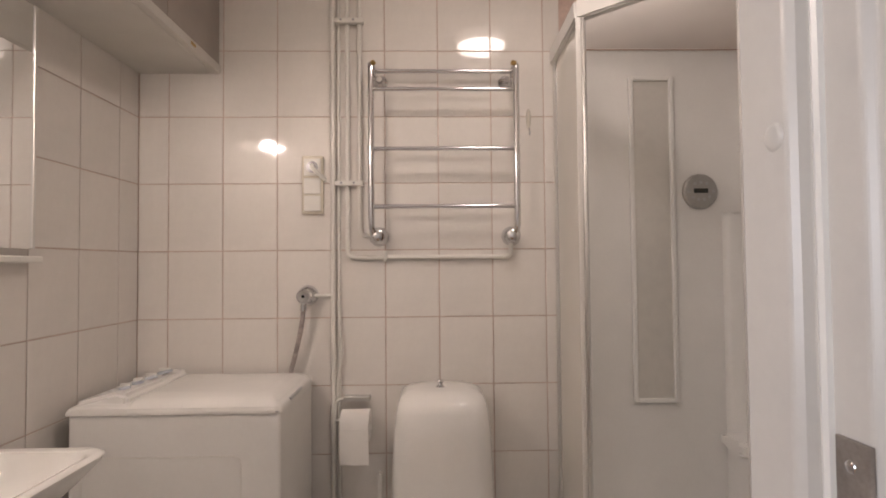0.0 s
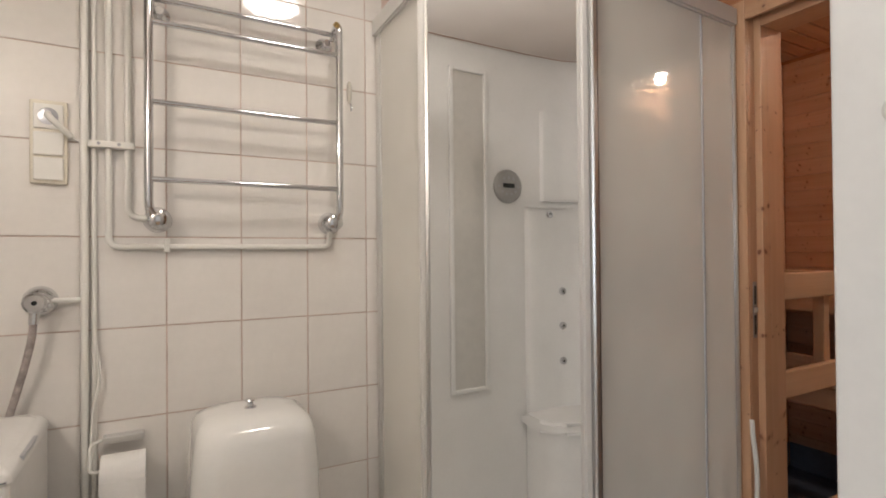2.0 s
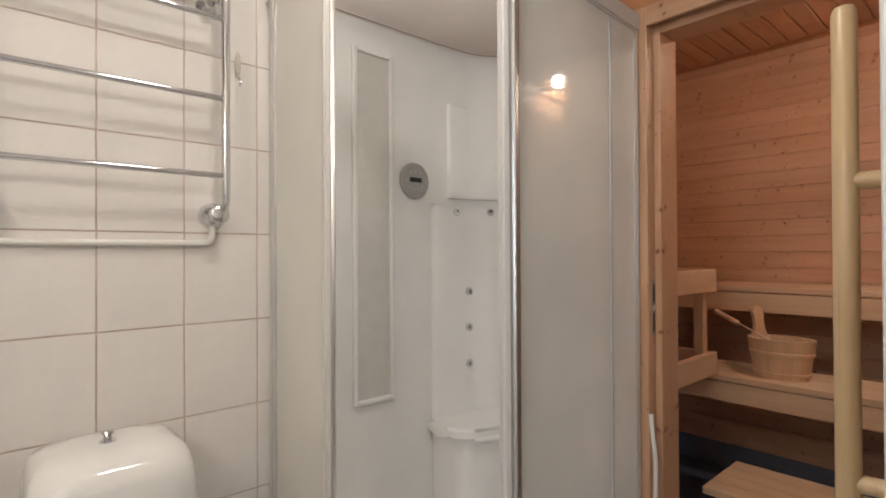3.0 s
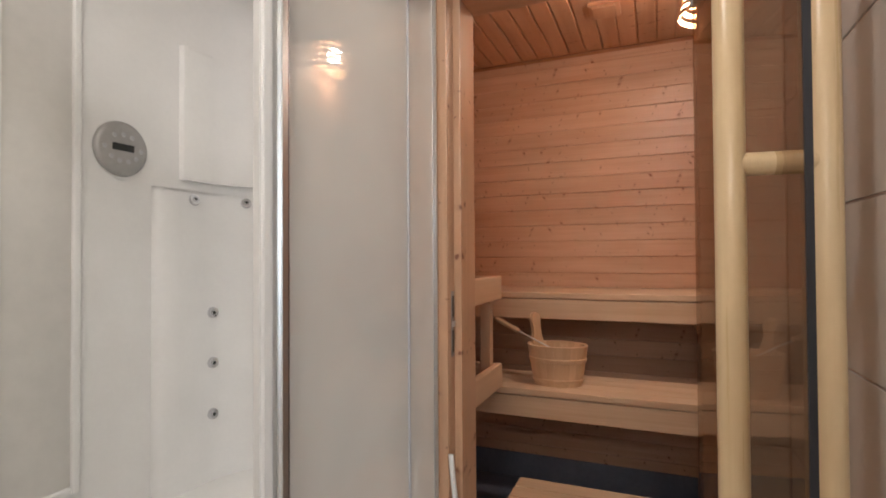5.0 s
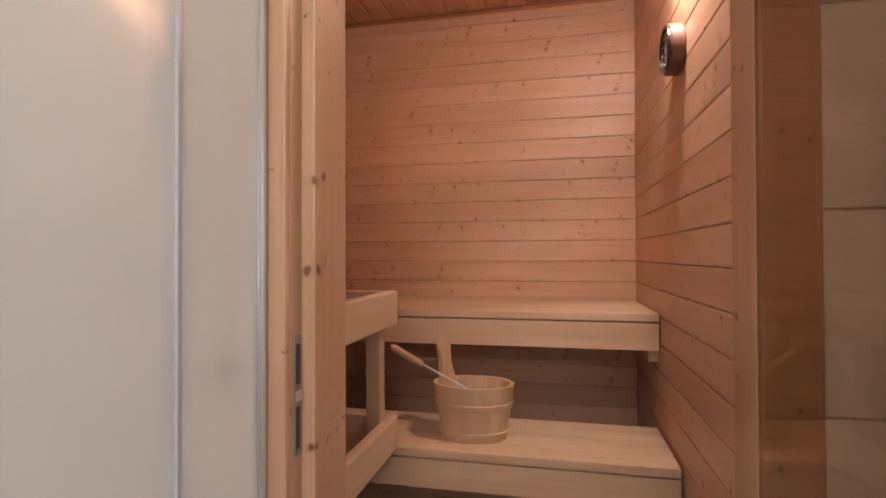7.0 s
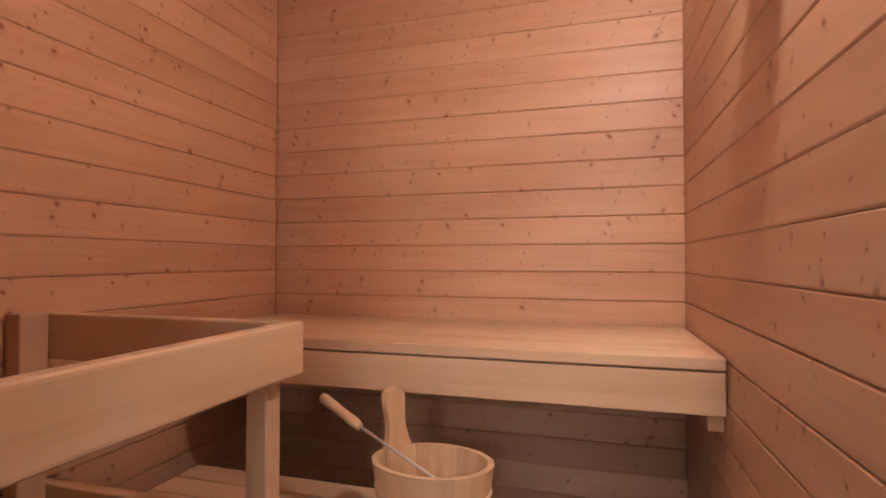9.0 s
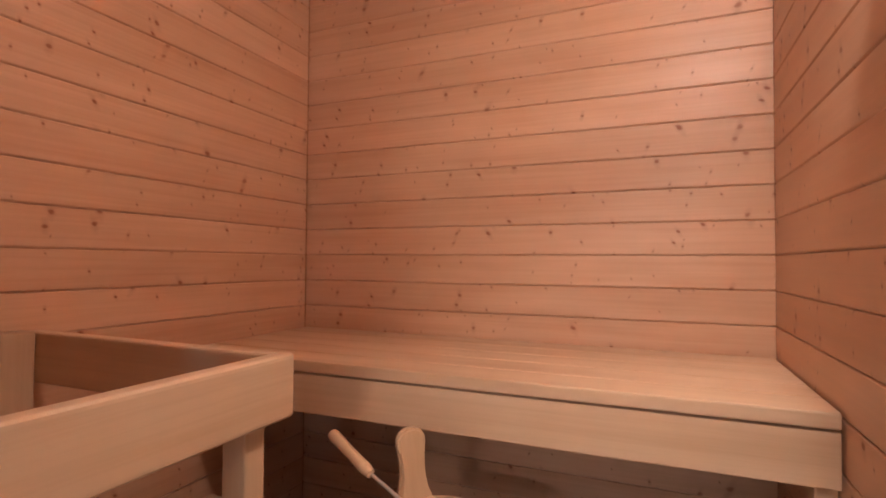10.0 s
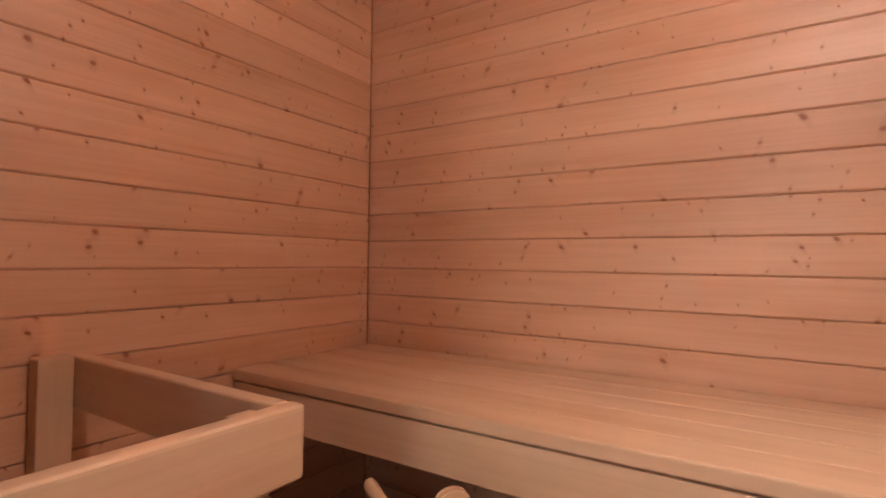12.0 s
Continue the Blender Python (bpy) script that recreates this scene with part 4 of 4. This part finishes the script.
part("wall_cleat", box((2.36, 0.529, 0.545), (2.62, 0.566, 0.639), 0.003), ASPEN_X, lower)
step = root("step_stool", (2.2, 1.0, 0), "low aspen step stool on the sauna floor", "step stool")
for i in range(4):
    x0 = 1.90 + i * 0.092
    part("plank", box((x0, 0.72, 0.352), (x0 + 0.086, 1.252, 0.380), 0.004), ASPEN_Y, step)
for yy in (0.74, 1.17):
    part("bearer", box((1.905, yy, 0.29), (2.255, yy + 0.03, 0.351), 0.003), ASPEN_X, step)
    for x in (1.91, 2.21):
        part("leg", box((x, yy, 0.0), (x + 0.04, yy + 0.03, 0.289), 0.003), ASPEN_Z, step)

guard = root("stove_guard", (2.0, 1.5, 0.6), "pale wooden stove guard rail of broad boards and posts", "guard rail")
GX, GY = 2.263, 1.326
for z0, z1, nm in ((1.1125, 1.2125, "top_board"), (0.745, 0.845, "lower_board")):
    part(nm, box((1.652, GY, z0), (GX, GY + 0.030, z1), 0.008, 3), ASPEN_X, guard)
    part(nm, box((GX - 0.030, GY + 0.0305, z0 - 0.001), (GX - 0.001, 1.978, z1 - 0.001), 0.006, 3), ASPEN_FY, guard)
part("post", box((2.190, GY + 0.0305, 0.747), (2.232, GY + 0.0745, 1.20), 0.004), ASPEN_Z, guard)
part("post", box((2.172, 1.936, 0.747), (2.232, 1.979, 1.214), 0.004), ASPEN_Z, guard)
part("post", box((1.655, GY + 0.0305, 0.747), (1.697, GY + 0.0745, 1.20), 0.004), ASPEN_Z, guard)

stove = root("sauna_stove", (1.93, 1.68, 0), "grey steel sauna stove filled with dark stones", "sauna stove")
part("body", box((1.74, 1.50, 0.12), (2.10, 1.88, 0.56), 0.012, 2), STEEL, stove)
for x in (1.77, 2.07):
    for yy in (1.53, 1.85):
        part("leg", box((x - 0.015, yy - 0.015, 0), (x + 0.015, yy + 0.015, 0.122), 0.002), STEEL, stove)
rng = random.Random(4)
for i in range(26):
    c = Vector((1.785 + (i % 5) * 0.068 + rng.uniform(-0.01, 0.01), 1.545 + (i // 5 % 5) * 0.07 + rng.uniform(-0.01, 0.01), 0.575 + rng.uniform(0, 0.03) + (0.04 if i > 24 else 0)))
    bm = bmesh.new()
    bmesh.ops.create_icosphere(bm, subdivisions=2, radius=0.042)
    for v in bm.verts:
        v.co = c + Vector((v.co.x, v.co.y, v.co.z * 0.8)) * (1 + 0.25 * noise.noise(v.co * 30 + c * 9))
    part("stone", bm, STONE, stove)

bucket = root("sauna_bucket", (2.435, 1.126, 0.736), "oval wooden sauna bucket with a tall carved handle", "bucket")
bx, by, bz, OVAL = 2.435, 1.126, 0.7365, 0.74
NS = 22
for i in range(NS):
    bm = bmesh.new()
    a0, a1 = 2 * math.pi * (i + 0.004) / NS, 2 * math.pi * (i + 0.996) / NS
    vs = []
    for r, z in ((0.104, 0.0), (0.131, 0.172), (0.117, 0.172), (0.090, 0.0)):
        vs.append([bm.verts.new((bx + OVAL * r * math.cos(a), by + r * math.sin(a), bz + z)) for a in (a0, (a0 + a1) / 2, a1)])
    for k in range(4):
        for j in range(2):
            bm.faces.new((vs[k][j], vs[k][j + 1], vs[(k + 1) % 4][j + 1], vs[(k + 1) % 4][j]))
    bm.faces.new([v[0] for v in vs][::-1])
    bm.faces.new([v[2] for v in vs])
    part("stave", bm, STAVE, bucket)
oval = Matrix.Translation((bx, by, bz)) @ Matrix.Diagonal((OVAL, 1, 1, 1))
part("bottom", lathe([(0, 0.004), (0.091, 0.004), (0.093, 0.02), (0, 0.02)], oval, 32), STAVE, bucket)
for z, r, h in ((0.016, 0.1070, 0.016), (0.100, 0.1200, 0.020)):
    smooth(part("hoop", lathe([(r - 0.002, 0), (r + 0.0035, 0.003), (r + 0.0035 + h * 0.155, h - 0.003), (r - 0.002 + h * 0.155, h), (r - 0.002, 0)], oval @ Matrix.Translation((0, 0, z)), 48), STAVE, bucket, "wooden hoop"), 40)
HA = radians(54)
hd, hs = Vector((OVAL * math.cos(HA), math.sin(HA), 0)), Vector((-math.sin(HA), OVAL * math.cos(HA), 0)).normalized()
shape = [(0.048, 0.10), (0.045, 0.16), (0.028, 0.192), (0.020, 0.215), (0.0195, 0.235), (0.026, 0.256), (0.032, 0.272), (0.031, 0.284), (0.022, 0.296), (0.008, 0.301)]
bm = bmesh.new()
line = [(w, z) for w, z in shape] + [(-w, z) for w, z in reversed(shape)]
fr, bk = [], []
for w, z in line:
    lean = 0.104 + 0.027 * (z / 0.172)
    p = Vector((bx, by, bz)) + hs * w + Vector((0, 0, z))
    fr.append(bm.verts.new(p + hd * (lean + 0.001)))
    bk.append(bm.verts.new(p + hd * (lean - 0.017)))
bm.faces.new(fr), bm.faces.new(bk[::-1])
for i in range(len(line)):
    j = (i + 1) % len(line)
    bm.faces.new((fr[i], bk[i], bk[j], fr[j]))
bmesh.ops.bevel(bm, geom=[e for e in bm.edges if len(e.link_faces) == 2 and any(len(f.verts) > 4 for f in e.link_faces)], offset=0.004, segments=2, affect="EDGES")
smooth(part("handle", bm, STAVE, bucket, "tall carved wooden bucket handle"), 45)

ladle = root("sauna_ladle", (2.45, 1.16, 0.78), "sauna ladle with a wooden grip leaning in the bucket", "ladle")
e0, e1, e2 = Vector((2.505, 1.425, 1.000)), Vector((2.458, 1.300, 0.952)), Vector((2.425, 1.105, 0.868))
ax = (e1 - e0)
mm = Matrix.Translation(e0) @ ax.to_track_quat("Z", "Y").to_matrix().to_4x4()
L = ax.length
smooth(part("grip", lathe([(0, 0), (0.010, 0.002), (0.0125, 0.010), (0.011, L * 0.5), (0.012, L * 0.85), (0.009, L - 0.004), (0, L)], mm, 18), STAVE, ladle, "turned wooden grip"))
smooth(part("rod", tube([e1 - ax * 0.06, e1.lerp(e2, 0.55), e2, e2 + Vector((0.0, -0.015, -0.03))], 0.0036, 8, bend=0.02), ALU, ladle, "thin steel rod"))
smooth(part("cup", lathe([(0, 0.0), (0.025, 0.003), (0.040, 0.018), (0.046, 0.040), (0.043, 0.040), (0.037, 0.020), (0.022, 0.006), (0, 0.004)], pose(2.430, 1.10, 0.785), 24), ALU, ladle, "steel ladle cup"))

thermo = root("sauna_thermometer", (2.30, SY0, 1.877), "round wooden thermometer with a dark dial on the pine wall", "thermometer")
m = pose(2.30, SY0, 1.878, -90, 0, 0)
smooth(part("case", lathe([(0.062, 0), (0.068, 0.006), (0.068, 0.036), (0.062, 0.042), (0.056, 0.042), (0.054, 0.036), (0, 0.036)], m, 44), plain("dark_stained_wood", (0.17, 0.075, 0.06), 0.45, vary=0.2, scale=30), thermo, "dark stained round wooden case"))
face = smooth(part("dial", lathe([(0, 0.0385), (0.054, 0.0385), (0.056, 0.0365)], m, 44), DIAL, thermo, "dark glossy dial"))
smooth(part("ring", lathe([(0.0555, 0.0395), (0.0555, 0.045), (0.063, 0.045), (0.064, 0.040)], m, 44), BLACK, thermo, "dark metal ring"))
part("pointer", box((2.298, SY0 + 0.0390, 1.871), (2.302, SY0 + 0.0400, 1.918), 0.0002), PLASTIC, face)
for i in range(9):
    a = radians(-120 + i * 30)
    c = Vector((2.30 + 0.045 * math.sin(a), SY0 + 0.0392, 1.878 + 0.045 * math.cos(a)))
    part("mark", box(c - Vector((0.0022, 0.0003, 0.0022)), c + Vector((0.0022, 0.0005, 0.0022))), PLASTIC, face)

lamp = root("sauna_lamp", (2.17, SY0, 2.13), "half-round wall lamp shade of curved wooden slats, switched on", "lamp")
LAMP_X, LAMP_Z = 2.17, 2.135
for i in range(7):
    z0, r0, r1 = LAMP_Z + i * 0.030, 0.115 - i * 0.009, 0.110 - i * 0.009
    bm = bmesh.new()
    rows = []
    for k in range(17):
        a = radians(4 + 172 * k / 16)
        ca, sa = math.cos(a), math.sin(a)
        rows.append([bm.verts.new((LAMP_X + r * ca, SY0 + r * sa, z)) for r, z in ((r0, z0), (r1, z0 + 0.016), (r1 - 0.004, z0 + 0.016), (r0 - 0.004, z0))])
    for a, b in zip(rows, rows[1:]):
        for k in range(4):
            bm.faces.new((a[k], b[k], b[(k + 1) % 4], a[(k + 1) % 4]))
    bm.faces.new(rows[0]), bm.faces.new(rows[-1][::-1])
    smooth(part("slat", bm, ASPEN_X, lamp), 40)
for a in (12, 90, 168):
    ca, sa = math.cos(radians(a)), math.sin(radians(a))
    part("batten", rod((LAMP_X + 0.108 * ca, SY0 + 0.108 * sa, LAMP_Z + 0.001), (LAMP_X + 0.052 * ca, SY0 + 0.052 * sa, LAMP_Z + 0.194), 0.004, seg=8), ASPEN_Z, lamp)
part("back_board", box((LAMP_X - 0.100, SY0 + 0.001, LAMP_Z - 0.004), (LAMP_X + 0.100, SY0 + 0.008, LAMP_Z + 0.200), 0.003), ASPEN_X, lamp)
bm = bmesh.new()
bmesh.ops.create_icosphere(bm, subdivisions=3, radius=0.016, matrix=Matrix.Translation((LAMP_X, SY0 + 0.058, LAMP_Z + 0.073)))
smooth(part("bulb", bm, BULB_GLOW, lamp, "glowing bulb"))
part("bulb_holder", rod((LAMP_X, SY0 + 0.007, LAMP_Z + 0.084), (LAMP_X, SY0 + 0.044, LAMP_Z + 0.076), 0.012), PLASTIC, lamp)

vent = root("ceiling_vent", (2.62, 0.93, SCEIL), "small wooden ceiling vent frame", "vent")
part("frame", box((2.55, 0.86, SCEIL - 0.014), (2.70, 1.00, SCEIL + 0.002), 0.003), CEIL_WOOD, vent)
part("flap", box((2.57, 0.88, SCEIL - 0.022), (2.68, 0.98, SCEIL - 0.014), 0.002), CEIL_WOOD, vent)

# ---- pieces of walls ----
def board_mesh(name, length, height, thick=0.012):
    """A tongue-and-groove board lying along x, its face towards -y, bevelled top and bottom."""
    prof = [(0.0, thick), (0.0, 0.0036), (0.0030, 0.0008), (0.0046, 0.0), (height - 0.0022, 0.0), (height, 0.0022), (height, thick)]
    bm = bmesh.new()
    a = [bm.verts.new((0, yy, z)) for z, yy in prof]
    b = [bm.verts.new((length, yy, z)) for z, yy in prof]
    for i in range(len(prof)):
        j = (i + 1) % len(prof)
        bm.faces.new((a[i], a[j], b[j], b[i]))
    bm.faces.new(a[::-1]), bm.faces.new(b)
    bmesh.ops.recalc_face_normals(bm, faces=bm.faces)
    me = bpy.data.meshes.new(name)
    bm.to_mesh(me)
    bm.free()
    me.materials.append(PANEL_X)
    return me


def clad(wall, place, turn, length, z_lo, z_hi):
    full = board_mesh("board", length, PITCH - 0.0010)
    k = math.ceil((z_lo - LINE) / PITCH)
    z = LINE + k * PITCH
    while z < z_hi - 0.01:
        me = full if z + PITCH < z_hi else board_mesh("board", length, z_hi - z - 0.014)
        ob = new("board", me)
        ob.parent = wall
        ob.matrix_basis = pose(place[0], place[1], z + 0.0015, 0, 0, turn)
        z += PITCH


clad(sauna_east, (SX, SY1, 0), -90, SY1 - SY0, 0.0, SCEIL)
clad(sauna_north, (1.66, SY1, 0), 0, SX - 1.664, 0.0, SCEIL)
clad(sauna_south, (SX - 0.003, SY0, 0), 180, SX - 1.677, 0.0, SCEIL)


def tile_mesh(w, h, thick=0.0028):
    bm = box((0, 0, 0), (w, thick, h))
    es = [e for e in bm.edges if all(v.co.y < 0.001 for v in e.verts)]
    bmesh.ops.bevel(bm, geom=es, offset=0.0009, segments=1, affect="EDGES")
    me = bpy.data.meshes.new("tile")
    bm.to_mesh(me)
    bm.free()
    me.materials.append(TILE)
    return me


def tile_wall(wall, place, turn, first, length, z_first, joint=0.0035):
    """Tiles 0.20 x 0.25 m; place is the face's start, first the distance to the first upright joint."""
    shapes = {}
    edges = [0.0] + [first + 0.2 * i for i in range(40) if 0.005 < first + 0.2 * i < length - 0.005] + [length]
    rows = [0.0] + [z_first + 0.25 * i for i in range(12) if z_first + 0.25 * i < CEIL - 0.01] + [CEIL]
    m = pose(place[0], place[1], 0, 0, 0, turn)
    for a, b in zip(edges, edges[1:]):
        for lo, hi in zip(rows, rows[1:]):
            key = (round(b - a, 4), round(hi - lo, 4))
            if key[0] < 0.012 or key[1] < 0.012:
                continue
            if key not in shapes:
                shapes[key] = tile_mesh(key[0] - joint, key[1] - joint)
            ob = new("tile", shapes[key])
            ob.parent = wall
            ob.matrix_basis = m @ pose(a + joint / 2, random.uniform(-0.0003, 0.0003), lo + joint / 2, random.uniform(-0.12, 0.12), 0, random.uniform(-0.12, 0.12))


tile_wall(wall_north, (-1.090, 1.930), 0, 0.110, 1.575, 0.10)
tile_wall(wall_west, (-1.090, 0.450), 90, 0.164, 1.480, 0.10)
tile_wall(wall_south, (1.497, 0.450), 180, 0.15, 1.112, 0.12)
tile_wall(wall_east, (1.497, 0.552), -90, 0.2, 0.101, 0.12)
